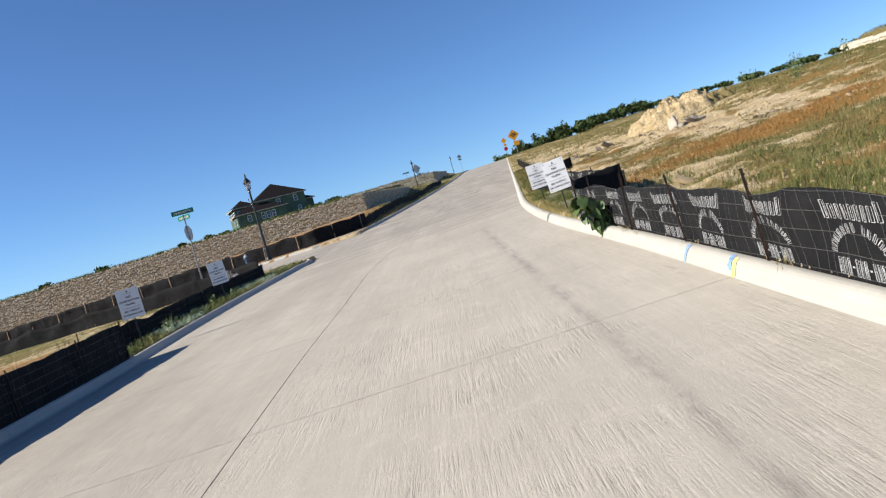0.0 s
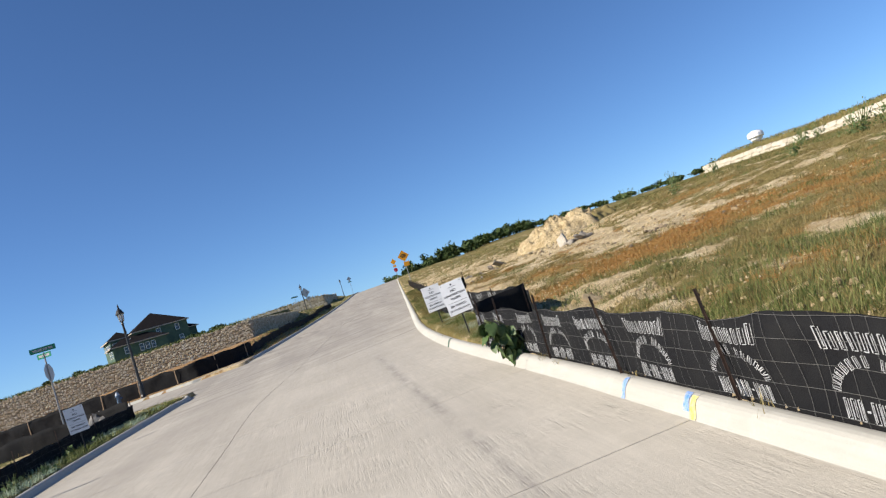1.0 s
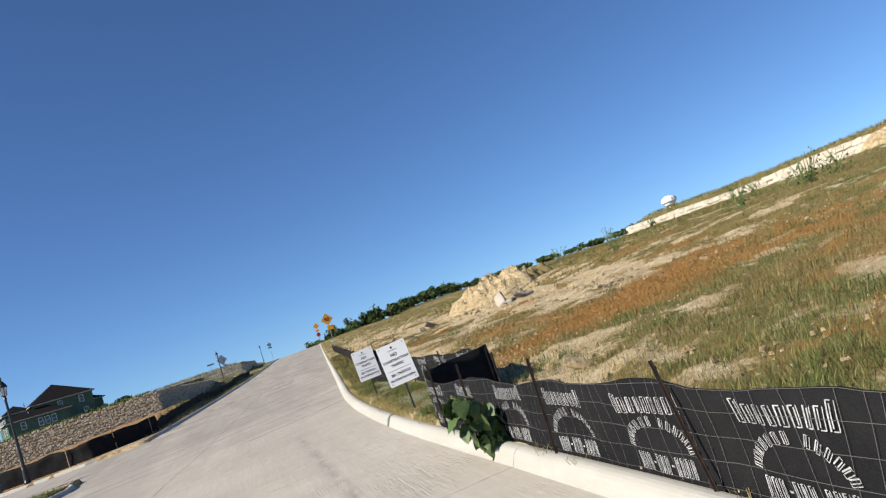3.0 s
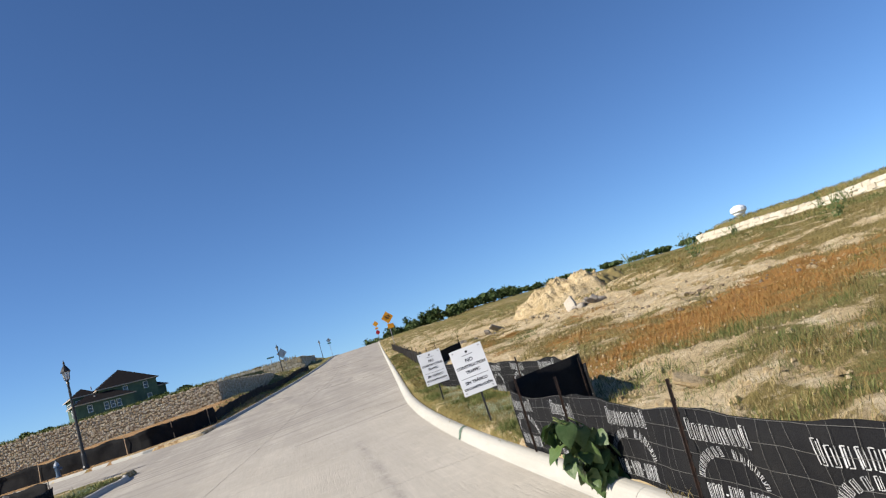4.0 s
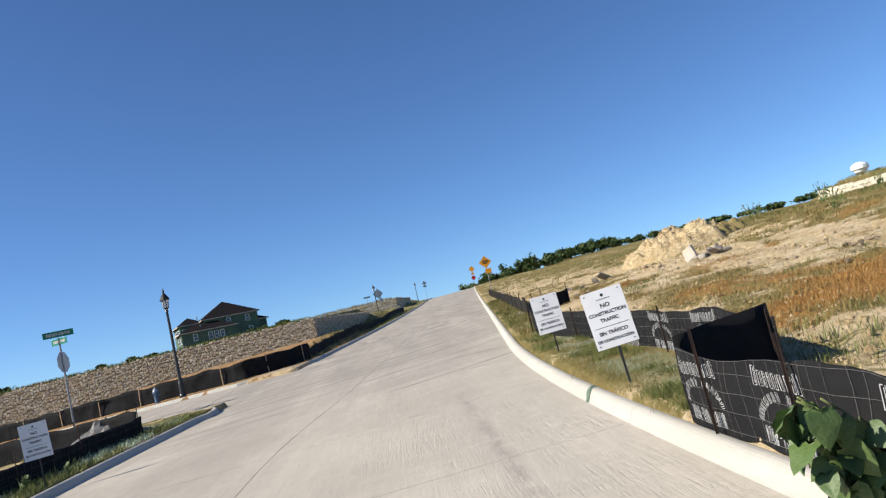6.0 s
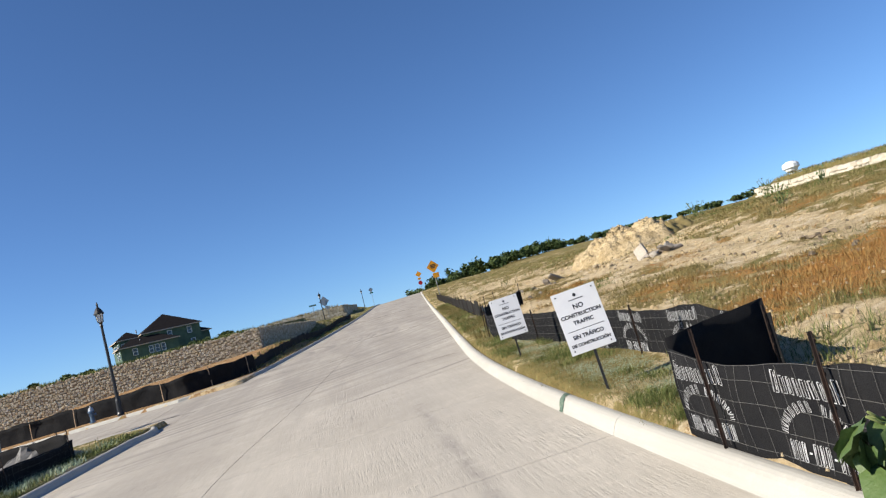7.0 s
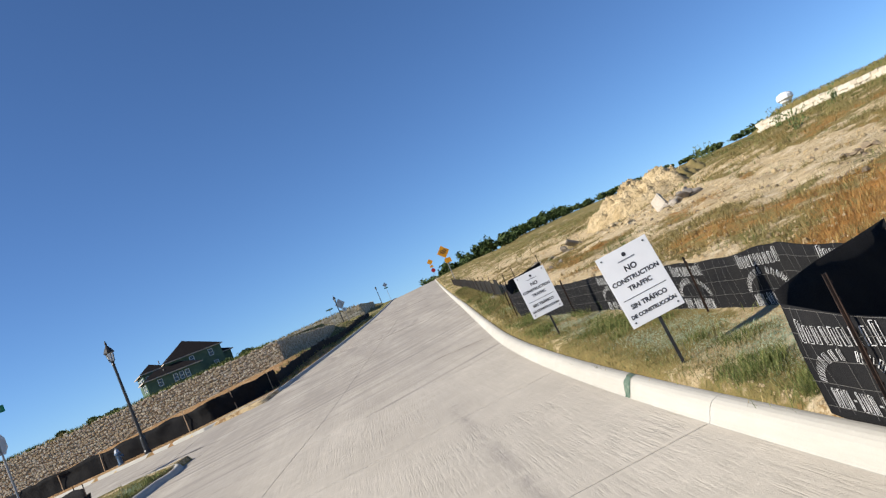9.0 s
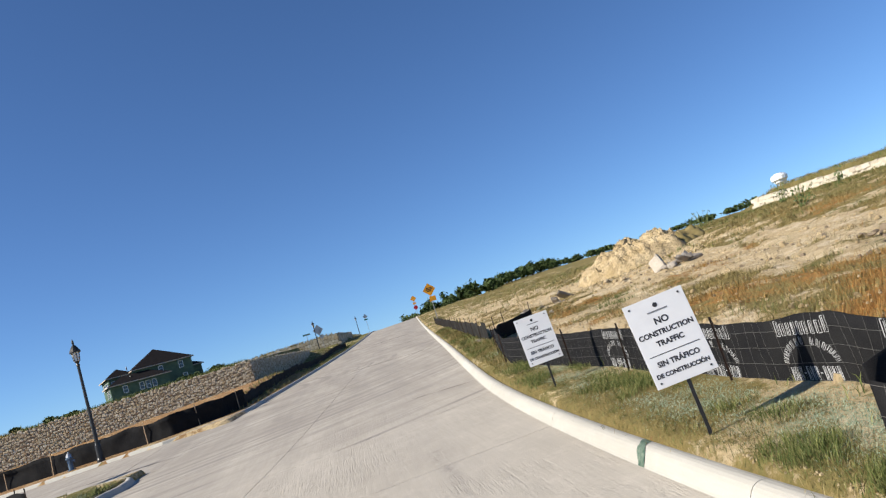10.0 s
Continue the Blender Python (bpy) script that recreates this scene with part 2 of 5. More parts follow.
WALL_STONE = stone_material("tan fieldstone", [(0.42, 0.365, 0.26), (0.64, 0.58, 0.46), (0.38, 0.315, 0.215), (0.58, 0.53, 0.43), (0.46, 0.37, 0.24), (0.32, 0.28, 0.22)])
MORTAR = plain("brown mortar", (0.31, 0.255, 0.165), (0.21, 0.17, 0.11), 3, 0.95, bump=0.5)
LIMESTONE = stone_material("pale limestone", [(0.62, 0.56, 0.45), (0.70, 0.64, 0.53), (0.54, 0.48, 0.38)])
CHALK = stone_material("chalky spoil", [(0.56, 0.44, 0.27), (0.50, 0.38, 0.22), (0.62, 0.50, 0.33)])
PALE_SLAB = stone_material("pale broken concrete", [(0.54, 0.485, 0.41), (0.46, 0.41, 0.35), (0.50, 0.45, 0.38)])
RUBBLE = stone_material("grey broken concrete", [(0.30, 0.275, 0.25), (0.22, 0.2, 0.18), (0.40, 0.365, 0.32)])


def spoil_material():
    n = Nodes("tan spoil earth", 0.95, 0.0, 0.1)
    c = n.mix(n.noise(0.9, 9, 0.75, lo=0.4, hi=0.6), (0.80, 0.63, 0.38), (0.55, 0.405, 0.215))
    c = n.mix(n.maths("MULTIPLY", n.noise(2.6, 9, 0.8, lo=0.52, hi=0.62), 0.55), c, (0.36, 0.25, 0.13))
    n.colour(c)
    n.bump(n.maths("ADD", n.noise(2.2, 9, 0.75), n.noise(0.8, 5, 0.7)), 0.9, 0.16)
    return n.mat


SPOIL = spoil_material()
OVERGROWN = plain("overgrown brown earth", (0.27, 0.205, 0.085), (0.14, 0.115, 0.045), 1.4, 0.95, bump=0.6)
DARK_EARTH = plain("dark damp earth", (0.15, 0.115, 0.08), (0.24, 0.185, 0.125), 3, 0.95, bump=0.6)
DARK_STREAK = plain("dark street streak", (0.13, 0.11, 0.095), (0.25, 0.215, 0.18), 2.1, 0.95)

# ---- building helpers ----


def mesh_of(name, bm, material):
    data = bpy.data.meshes.new(name)
    bm.to_mesh(data)
    bm.free()
    if material:
        data.materials.append(material)
    return data


def part(name, bm, material, parent, label="", smooth=False):
    """Link a bmesh as one mesh object under a thing or a part."""
    data = mesh_of(name, bm, material)
    if smooth:
        data.shade_smooth()
    ob = new(name, data)
    ob.parent = parent
    return tagged(ob, label) if label else ob


def shared(name, data, parent, m=None):
    """One more object on a mesh that already exists."""
    ob = new(name, data)
    ob.parent = parent
    if m is not None:
        ob.matrix_local = m
    return ob


def thing(name, m, label, category, group="", kind=""):
    ob = new(name)
    ob.matrix_world = m
    ob.empty_display_size = 0.2
    return tagged(ob, label, category, group, kind)


def single(name, bm, material, m, label, category, group="", kind="", smooth=False):
    data = mesh_of(name, bm, material)
    if smooth:
        data.shade_smooth()
    ob = new(name, data)
    ob.matrix_world = m
    return tagged(ob, label, category, group, kind)


def raw(name, verts, faces, material, parent=None, smooth=False):
    data = bpy.data.meshes.new(name)
    data.from_pydata(verts, [], faces)
    data.materials.append(material)
    if smooth:
        data.shade_smooth()
    ob = new(name, data)
    ob.parent = parent
    return ob


def box(bm, sx, sy, sz, m=None, bevel=0.0, taper=1.0):
    """A box on z = 0, centred in x and y, with its top scaled by taper."""
    made = bmesh.ops.create_cube(bm, size=1)["verts"]
    for v in made:
        k = taper if v.co.z > 0 else 1
        v.co = Vector((v.co.x * sx * k, v.co.y * sy * k, (v.co.z + 0.5) * sz))
    if bevel:
        edges = list({e for v in made for e in v.link_edges})
        made = bmesh.ops.bevel(bm, geom=edges, offset=bevel, segments=2, affect="EDGES", profile=0.5)["verts"]
        made = list({v for v in made} | {w for v in made for e in v.link_edges for w in e.verts})
    if m is not None:
        bmesh.ops.transform(bm, matrix=m, verts=made)
    return bm


def lathe(bm, profile, sides=16, m=None):
    """A turned shape from rows of radius and height."""
    rings = []
    for r, z in profile:
        rings.append([bm.verts.new((m or Matrix()) @ Vector((r * math.cos(2 * math.pi * k / sides), r * math.sin(2 * math.pi * k / sides), z))) for k in range(sides)])
    for a, b in zip(rings, rings[1:]):
        for k in range(sides):
            bm.faces.new((a[k], a[(k + 1) % sides], b[(k + 1) % sides], b[k]))
    bm.faces.new(list(reversed(rings[0])))
    bm.faces.new(rings[-1])
    return bm


def tube(bm, a, b, r, r2=None, sides=6):
    a, b = Vector(a), Vector(b)
    turn = (b - a).to_track_quat("Z", "Y").to_matrix().to_4x4()
    return lathe(bm, [(r, 0), (r2 or r, (b - a).length)], sides, Matrix.Translation(a) @ turn)


def rough_stone(bm, sx, sy, sz, rng, m=None, sides=7):
    """An uneven boulder of few faces."""
    made = bmesh.ops.create_icosphere(bm, subdivisions=2, radius=0.5)["verts"]
    bumps = [(Vector((rng.uniform(-1, 1), rng.uniform(-1, 1), rng.uniform(-1, 1))).normalized(), rng.uniform(0.14, 0.34)) for _ in range(sides + 4)]
    for v in made:
        for d, cut in bumps:
            over = v.co.dot(d) - cut
            if over > 0:
                v.co -= d * over
        v.co = Vector((v.co.x * sx, v.co.y * sy, v.co.z * sz))
    if m is not None:
        bmesh.ops.transform(bm, matrix=m, verts=made)
    return bm


# ---- the lie of the land ----
GX, GY = 0.0424, 0.04996          # the fall of the street across and along
HALF = 4.6                        # half the street's width between kerbs


def smooth(a, b, v):
    k = min(1.0, max(0.0, (v - a) / (b - a)))
    return k * k * (3 - 2 * k)


def middle(y):
    """The middle of the street: straight at first, then bending to the right."""
    if y < 17:
        return -2.4
    if y < 29:
        return -2.4 + 0.1 * (y - 17) ** 2 / 24
    return -1.8 + 0.1 * (y - 29)


def rise(y):
    """What the street climbs beyond its even fall."""
    if y < 50:
        return 0.0
    if y < 165:
        return 8.3e-5 * (y - 50) ** 2
    d = y - 165
    return 1.098 + 0.019 * d - 7.4e-4 * d * d if d < 60 else -0.426 - 0.07 * (d - 60)


def dip(y):
    """A shallow sag of the street before the side street."""
    return 0.085 * smooth(9, 17, y) * (1 - smooth(30, 50, y))


def street_z(x, y):
    return GX * x + GY * y + rise(y) - dip(y)


SIDE = 0.35                       # the side street runs to the left and a little ahead
NEAR_SIDE, FAR_SIDE = 36.8, 47.4  # its kerbs, where x is -8


def side_y(x, base):
    return base + SIDE * (-8 - x)


WALL_Y, WALL_X = 76.0, -6.6       # the corner of the fieldstone wall


def wall_top(x, y):
    return 6.15 + 0.014 * (x - WALL_X) + 0.03 * (y - WALL_Y)


def wall_side(y):
    return WALL_X + 0.135 * (y - WALL_Y)


def land_z(x, y):
    """The height of the land beside the street."""
    m = middle(y)
    u = x - m
    wide = x if x < 20 else 20 + 0.55 * (x - 20) if x < 75 else 50.25 + 0.12 * (x - 75)
    wide = wide if wide > -45 else -45 + 0.1 * (wide + 45)
    z = GX * wide + GY * min(max(y, -400), 300)
    if y > 300:
        z -= 0.05 * (y - 300)
    away = smooth(6, 40, abs(u))
    z += 0.013 * min(max(y - 100, 0), 200) * away if u > 0 else 0.0
    z += rise(y) * (1 - away) if y < 300 else rise(300) * (1 - away)
    z += 0.13 - 0.5 * dip(y) * (1 - away)
    if u > 0:
        z += 0.08 * smooth(5.5, 9, u) + 0.12 * smooth(9, 14, u)
        z += 0.16 * noise.noise((x * 0.13, y * 0.13, 0)) * smooth(6, 10, u)
        z += 0.06 * noise.noise((x * 0.6, y * 0.6, 3)) * smooth(5.2, 6.5, u) + 0.09 * noise.fractal((x * 1.3, y * 1.3, 8), 0.9, 2.1, 4) * smooth(6.4, 8, u)
        ridge = smooth(7.5, 10, x) * (1 - smooth(16, 20, x)) * smooth(16, 22, y) * (1 - smooth(60, 75, y)) + smooth(6.1, 6.8, u) * (1 - smooth(7.5, 9, u)) * (1 - smooth(28, 36, y))
        z += ridge * (0.15 * abs(noise.noise((x * 0.9, y * 0.55, 21))) + 0.14 * abs(noise.noise((x * 2.1, y * 1.7, 22))) - 0.08)
        z += 0.8 * smooth(13, 24, x) * math.exp(-((y - 48) / 26) ** 2)
        # a higher terrace behind the pale block wall
        z += 0.6 * math.exp(-((x - 42) / 14) ** 2 - ((y - 85) / 25) ** 2)
        z += 2.7 * smooth(1.0, 5.5, x - 59.8 - 0.116 * (y - 42)) * smooth(10, 40, y) * (1 - smooth(126, 150, y))
    else:
        bank = smooth(FAR_SIDE + 4, WALL_Y - 1, y - SIDE * 0.6 * (-8 - x)) if y < WALL_Y else 1
        z += (0.75 + 0.01 * (x + 6)) * bank * smooth(4.9, 8, -u) * (1 - 0.85 * smooth(WALL_Y, WALL_Y + 9, y))
        z += 0.04 * noise.noise((x * 0.5, y * 0.5, 1)) * smooth(5.2, 6.5, -u)
        # the made-up ground behind the fieldstone walls
        inside = min(y - WALL_Y, wall_side(min(y, 104)) - 0.3 * max(0.0, y - 104) - x, 0.1 * (146 - y))
        if inside > 0.3:
            top = wall_top(max(x, -80), min(y, 180)) + 0.022 * (min(y, 180) - WALL_Y) - 0.05
            z = z + (top - z) * smooth(0.3, 0.6, inside)
        elif y > 150.3 and x < 0.7 + 0.13 * (y - 150):
            z += (10.3 + 0.018 * (min(x, 2) + 26) + 0.02 * (min(y, 190) - 150) - z) * smooth(150.3, 150.6, y)
        elif y > WALL_Y and x < m - HALF - 0.8:
            # the verge climbs along the wall's side
            z += 1.2 * smooth(WALL_Y + 20, WALL_Y + 30, y) * (1 - smooth(WALL_Y + 34, WALL_Y + 50, y)) * smooth(5.2, 9, -u)
    return z


def paved(x, y):
    """Whether a place lies on the concrete."""
    u = x - middle(y)
    if abs(u) < HALF + 0.2:
        return True
    if u < 0 and x > -70:
        return side_y(x, NEAR_SIDE) - 0.15 < y < side_y(x, FAR_SIDE) + 0.15
    return False


def ground_at(x, y):
    return land_z(x, y)


def cover(x, y):
    """How much straw, green, rust and loam the land bears at a place."""
    m = middle(y)
    u = x - m
    a = noise.fractal((x * 0.12, y * 0.12, 7), 1.0, 2.0, 3)
    b = noise.fractal((x * 0.33, y * 0.33, 17), 1.0, 2.0, 3)
    c = noise.fractal((x * 0.95, y * 0.95, 27), 1.0, 2.0, 3)
    d = noise.fractal((x * 0.28, y * 0.28, 37), 1.0, 2.0, 3)
    straw = green = rust = loam = 0.0
    if u > 0:
        wide = 6.3 if y < 29 else 6.1
        verge = (1 - smooth(wide, wide + 0.4, u)) if y > 15.3 else 0.0
        strip = smooth(8.5, 11, x) * (1 - smooth(13.5, 18, x)) * smooth(20, 30, y) * (1 - smooth(65, 95, y))
        sandy = smooth(5.4, 6.4, u) * (1 - smooth(6.8, 9, u)) * smooth(9, 13, y) * (1 - smooth(60, 90, y))
        bare = -0.2 + 0.45 * smooth(21, 33, y) * (1 - smooth(17, 22, x)) + 0.75 * sandy + 0.6 * strip + 0.85 * b + 0.95 * c
        near = math.exp(-((x - 9.5 - 0.1 * max(y - 25, 0)) / 6.0) ** 2)
        rust = -0.04 + 0.42 * near * (1 - smooth(30, 50, y)) + 0.5 * a + 0.75 * d + 0.75 * c - 0.6 * smooth(17, 24, x)
        green = 0.12 + 0.5 * math.exp(-((u - 7.2) / 2.6) ** 2) * (1 - smooth(14, 20, y)) + 0.7 * b + 0.3 * a
        if x > 17:
            green += 0.1
        bare = max(-0.3, bare if x < 50 else -0.3)
        straw, rust, green = 0.85 + 0.3 * d - 1.1 * bare, rust - 0.7 * bare, green - 0.5 * bare
        if verge > 0:
            green, rust, straw = max(green * (1 - verge), (0.15 + 0.5 * b) * verge), rust * (1 - verge), max(straw, (0.5 + 0.4 * c) * verge)
        if u < 5.6 and y < 15.4:
            straw = green = rust = 0.0
    else:
        straw = 0.6 + 0.7 * a
        green = 0.5 + 0.9 * b
        # rusty ground; loam in the cover also darkens it for the grass's shade
        if x < -7.6 and y < 30:
            rust, green, loam = 0.45 + 0.8 * d, green - 0.2, 0.35 + 0.6 * b
        if x < -3.5 and FAR_SIDE - 4 < y - SIDE * max(0.0, -8 - x) < FAR_SIDE + 3.2:
            loam, straw = 0.5 + 0.5 * b, 0.3 + 0.5 * a
        if y > FAR_SIDE + 3 and y < WALL_Y + 0.3:
            loam, straw, green = 0.85, 0.1, 0.25 + 0.8 * b
        if y > WALL_Y:
            green, straw = 0.7 + 0.5 * b, 0.7
    return straw, green, rust, loam


def spread(lo, hi, step, far_lo, far_hi, grow=1.22):
    out = list(np.arange(lo, hi + step / 2, step))
    s, v = step, lo
    while v > far_lo:
        s *= grow
        v -= s
        out.insert(0, v)
    s, v = step, hi
    while v < far_hi:
        s *= grow
        v += s
        out.append(v)
    return out


def build_ground():
    us = spread(-14, 4.4, 0.6, -2600, 4.4, 1.12)[:-1] + spread(5.2, 22, 0.3, 5.2, 2600, 1.09)
    us = sorted([u for u in us if abs(abs(u) - HALF - 0.2) > 0.5] + [s * (HALF + d) for s in (-1, 1) for d in (0.05, 0.18, 0.38, 0.75)])
    ys = spread(2, 58, 0.35, -500, 2600, 1.08)
    ys = sorted([y for y in ys if abs(y - WALL_Y) > 0.9] + [WALL_Y - 0.8, WALL_Y + 0.15, WALL_Y + 0.32, WALL_Y + 0.62, WALL_Y + 1.2])
    verts, marks = [], []
    for y in ys:
        for u in us:
            x = u + middle(min(y, 400))
            z = land_z(x, y)
            if abs(u) < HALF + 0.1 or paved(x, y):
                z = street_z(x, y) - 0.35 if y < 330 else z
            verts.append((x, y, z))
            marks.append(cover(x, y))
    w = len(us)
    faces = [(j * w + i, j * w + i + 1, (j + 1) * w + i + 1, (j + 1) * w + i) for j in range(len(ys) - 1) for i in range(w - 1)]
    ob = raw("ground", verts, faces, GROUND, smooth=True)
    for k, name in enumerate(("straw", "green", "rust", "loam")):
        layer = ob.data.attributes.new(name, "FLOAT", "POINT")
        layer.data.foreach_set("value", [min(1.2, max(-0.3, row[k])) for row in marks])
    return tagged(ob, "dry hillside of tan soil, straw and rust-coloured grass", "ground", kind="structure")


ground = build_ground()

# ---- street ----
KERB_H = 0.15


def ribbon(points, profile, name, material, parent=None):
    """Sweep a cross profile of (outwards, up) along points of (x, y, z, outward x, outward y); closed at both ends."""
    verts, faces, k = [], [], len(profile)
    for x, y, z, ox, oy in points:
        verts += [(x + ox * o, y + oy * o, z + h) for o, h in profile]
    for i in range(len(points) - 1):
        for j in range(k):
            a, b = i * k + j, i * k + (j + 1) % k
            faces.append((a, b, b + k, a + k))
    faces.append(tuple(range(k))[::-1])
    faces.append(tuple(range((len(points) - 1) * k, len(points) * k)))
    ob = raw(name, verts, faces, material, parent)
    bm = bmesh.new()
    bm.from_mesh(ob.data)
    bmesh.ops.recalc_face_normals(bm, faces=bm.faces)
    bm.to_mesh(ob.data)
    bm.free()
    return ob


PROFILE = [(0.0, -0.3), (0.06, -0.012), (0.118, 0.002), (0.131, 0.018), (0.143, 0.044), (0.157, 0.077), (0.174, 0.107), (0.196, 0.13), (0.222, 0.145), (0.25, KERB_H + 0.002), (0.284, KERB_H + 0.001), (0.314, KERB_H - 0.006), (0.333, 0.125), (0.34, 0.09), (0.34, -0.3)]


def kerb_run(points, parent, length=4.79, start=0.0):
    """Kerb lengths along a polyline of (x, y), outward to the side given by the sign in each row."""
    dense, out = [], []
    for (x0, y0), (x1, y1) in zip(points, points[1:]):
        n = max(1, int(math.hypot(x1 - x0, y1 - y0) / 0.4))
        dense += [(x0 + (x1 - x0) * i / n, y0 + (y1 - y0) * i / n) for i in range(n)]
    dense.append(points[-1])
    run, piece = start, []
    for i, (x, y) in enumerate(dense):
        a, b = dense[max(0, i - 1)], dense[min(len(dense) - 1, i + 1)]
        d = Vector((b[0] - a[0], b[1] - a[1])).normalized()
        piece.append((x, y, street_z(x, y), d.y, -d.x))
        if i:
            run += math.hypot(x - dense[i - 1][0], y - dense[i - 1][1])
        if (run >= length and len(piece) > 2) or i == len(dense) - 1:
            if len(piece) > 1:
                end = piece[-1]
                d = Vector((end[0] - piece[-2][0], end[1] - piece[-2][1])).normalized() * 0.009
                short = piece[:-1] + [(end[0] - d.x, end[1] - d.y, *end[2:])]
                out.append(ribbon(short, PROFILE, "kerb_length", KERB, parent))
            run, piece = 0.0, [piece[-1]]
    return out


road = tagged(new("road"), "pale tined concrete street in slabs with sealed joints", "road", kind="structure")
kerb_right = tagged(new("kerb_right"), "pale rounded concrete kerb with sprayed paint marks", "kerb", kind="structure")
kerb_left = tagged(new("kerb_left"), "pale rounded concrete kerb before the side street", "kerb", kind="structure")
kerb_far = tagged(new("kerb_far"), "pale rounded concrete kerb beyond the side street", "kerb", kind="structure")


def slab(x_of, y0, y1, parent, steps=4):
    """One street slab between two edges given as functions of y."""
    verts, faces = [], []
    for j in range(steps + 1):
        y = y0 + (y1 - y0) * j / steps
        for k in range(3):
            a, b = x_of(y)
            x = a + (b - a) * k / 2
            verts.append((x, y, street_z(x, y)))
    n = len(verts)
    verts += [(x, y, z - 0.2) for x, y, z in verts]
    for j in range(steps):
        for k in range(2):
            a = j * 3 + k
            faces.append((a, a + 1, a + 4, a + 3))
    for j in range(steps):
        a, b = j * 3, j * 3 + 2
        faces += [(a, a + 3, a + 3 + n, a + n), (b + 3, b, b + n, b + 3 + n)]
    for k in range(2):
        a, b = k, steps * 3 + k
        faces += [(a + 1, a, a + n, a + 1 + n), (b, b + 1, b + 1 + n, b + n)]
    return raw("slab", verts, faces, ROAD, parent)


def joint_bed(x_of, y0, y1, steps):
    verts, faces = [], []
    for j in range(steps + 1):
        y = y0 + (y1 - y0) * j / steps
        for x in x_of(y):
            verts.append((x, y, street_z(x, y) - 0.006))
    for j in range(steps):
        faces.append((2 * j, 2 * j + 1, 2 * j + 3, 2 * j + 2))
    return raw("joint_sealant", verts, faces, SEALANT, road)


def joint_x(y):
    """The long joint, which swings wide of the middle round the bend."""
    return middle(y) + 0.14 + 0.34 * smooth(20, 29, y) * (1 - smooth(60, 90, y))


row = -7.55
while row < 196:
    end = row + 4.8
    gap = 0.007 if row < 60 else 0.012
    slab(lambda y: (middle(y) - HALF - 0.01, joint_x(y) - 0.006), row + gap, end - gap, road)
    slab(lambda y: (joint_x(y) + 0.006, middle(y) + HALF + 0.105), row + gap, end - gap, road)
    row = end
joint_bed(lambda y: (middle(y) - HALF, middle(y) + HALF), -7.5, 196, 160)


def streak(a, b, wide, seed):
    """A dark ragged streak laid just above the slabs across the street, from a to b."""
    a, b = Vector(a), Vector(b)
    d = (b - a).normalized()
    side = Vector((-d.y, d.x))
    n = max(8, int((b - a).length / 0.25))
    seam = []
    for k in range(n + 1):
        q = a + (b - a) * (k / n) + side * 0.25 * wide * noise.noise((k * 0.13, seed, 2))
        w = wide * (0.12 + abs(noise.noise((k * 0.31, seed, 0))) + 0.4 * abs(noise.noise((k * 1.3, seed, 1)))) * min(1.0, 4 * k / n, 4 * (n - k) / n)
        for e in (-0.5, 0.5):
            r = q + side * w * e
            seam.append((r.x, r.y, street_z(r.x, r.y) + 0.004))
    raw("dark_streak", seam, [(2 * k, 2 * k + 2, 2 * k + 3, 2 * k + 1) for k in range(n)], DARK_STREAK, road)


for k, (a, b, wide) in enumerate((((-0.3, 101.5), (8.3, 89.6), 2.6), ((3.0, 96.5), (8.1, 92.0), 1.2), ((0.0, 54.6), (4.6, 49.4), 0.7), ((-0.9, 42.2), (0.6, 41.7), 0.35), ((1.4, 30.2), (2.9, 29.3), 0.22),
                                 ((-9.8, 40.6), (-5.3, 38.1), 0.55), ((-3.4, 63.0), (2.0, 60.0), 0.5), ((3.0, 72.0), (6.2, 69.0), 0.8), ((-4.6, 46.0), (-2.2, 44.4), 0.3), ((-5.2, 48.4), (-3.2, 51.5), 0.35))):
    streak(a, b, wide, k * 7)
slab(lambda y: (middle(y) - HALF, middle(y) + HALF), 196.2, 330, road, 30)


def side_slab(x0, x1, k0, k1):
    """One slab of the side street between two values of x, across part of its width."""
    verts = []
    for x in (x0, x1):
        for k in (k0, k1):
            y = side_y(x, NEAR_SIDE + (FAR_SIDE - NEAR_SIDE) * k)
            verts.append((x, y, street_z(x, y)))
    verts += [(x, y, z - 0.2) for x, y, z in verts]
    faces = [(0, 1, 3, 2), (0, 4, 5, 1), (2, 3, 7, 6), (0, 2, 6, 4), (1, 5, 7, 3)]
    ob = raw("slab", verts, faces, ROAD, road)
    bm = bmesh.new()
    bm.from_mesh(ob.data)
    bmesh.ops.recalc_face_normals(bm, faces=bm.faces)
    bm.to_mesh(ob.data)
    bm.free()


for i in range(10):
    for k0, k1 in ((0.0, 0.4985), (0.5015, 1.0)):
        side_slab(-7.55 - 4.75 * i, -7.55 - 4.75 * (i + 1) + 0.012, k0, k1)


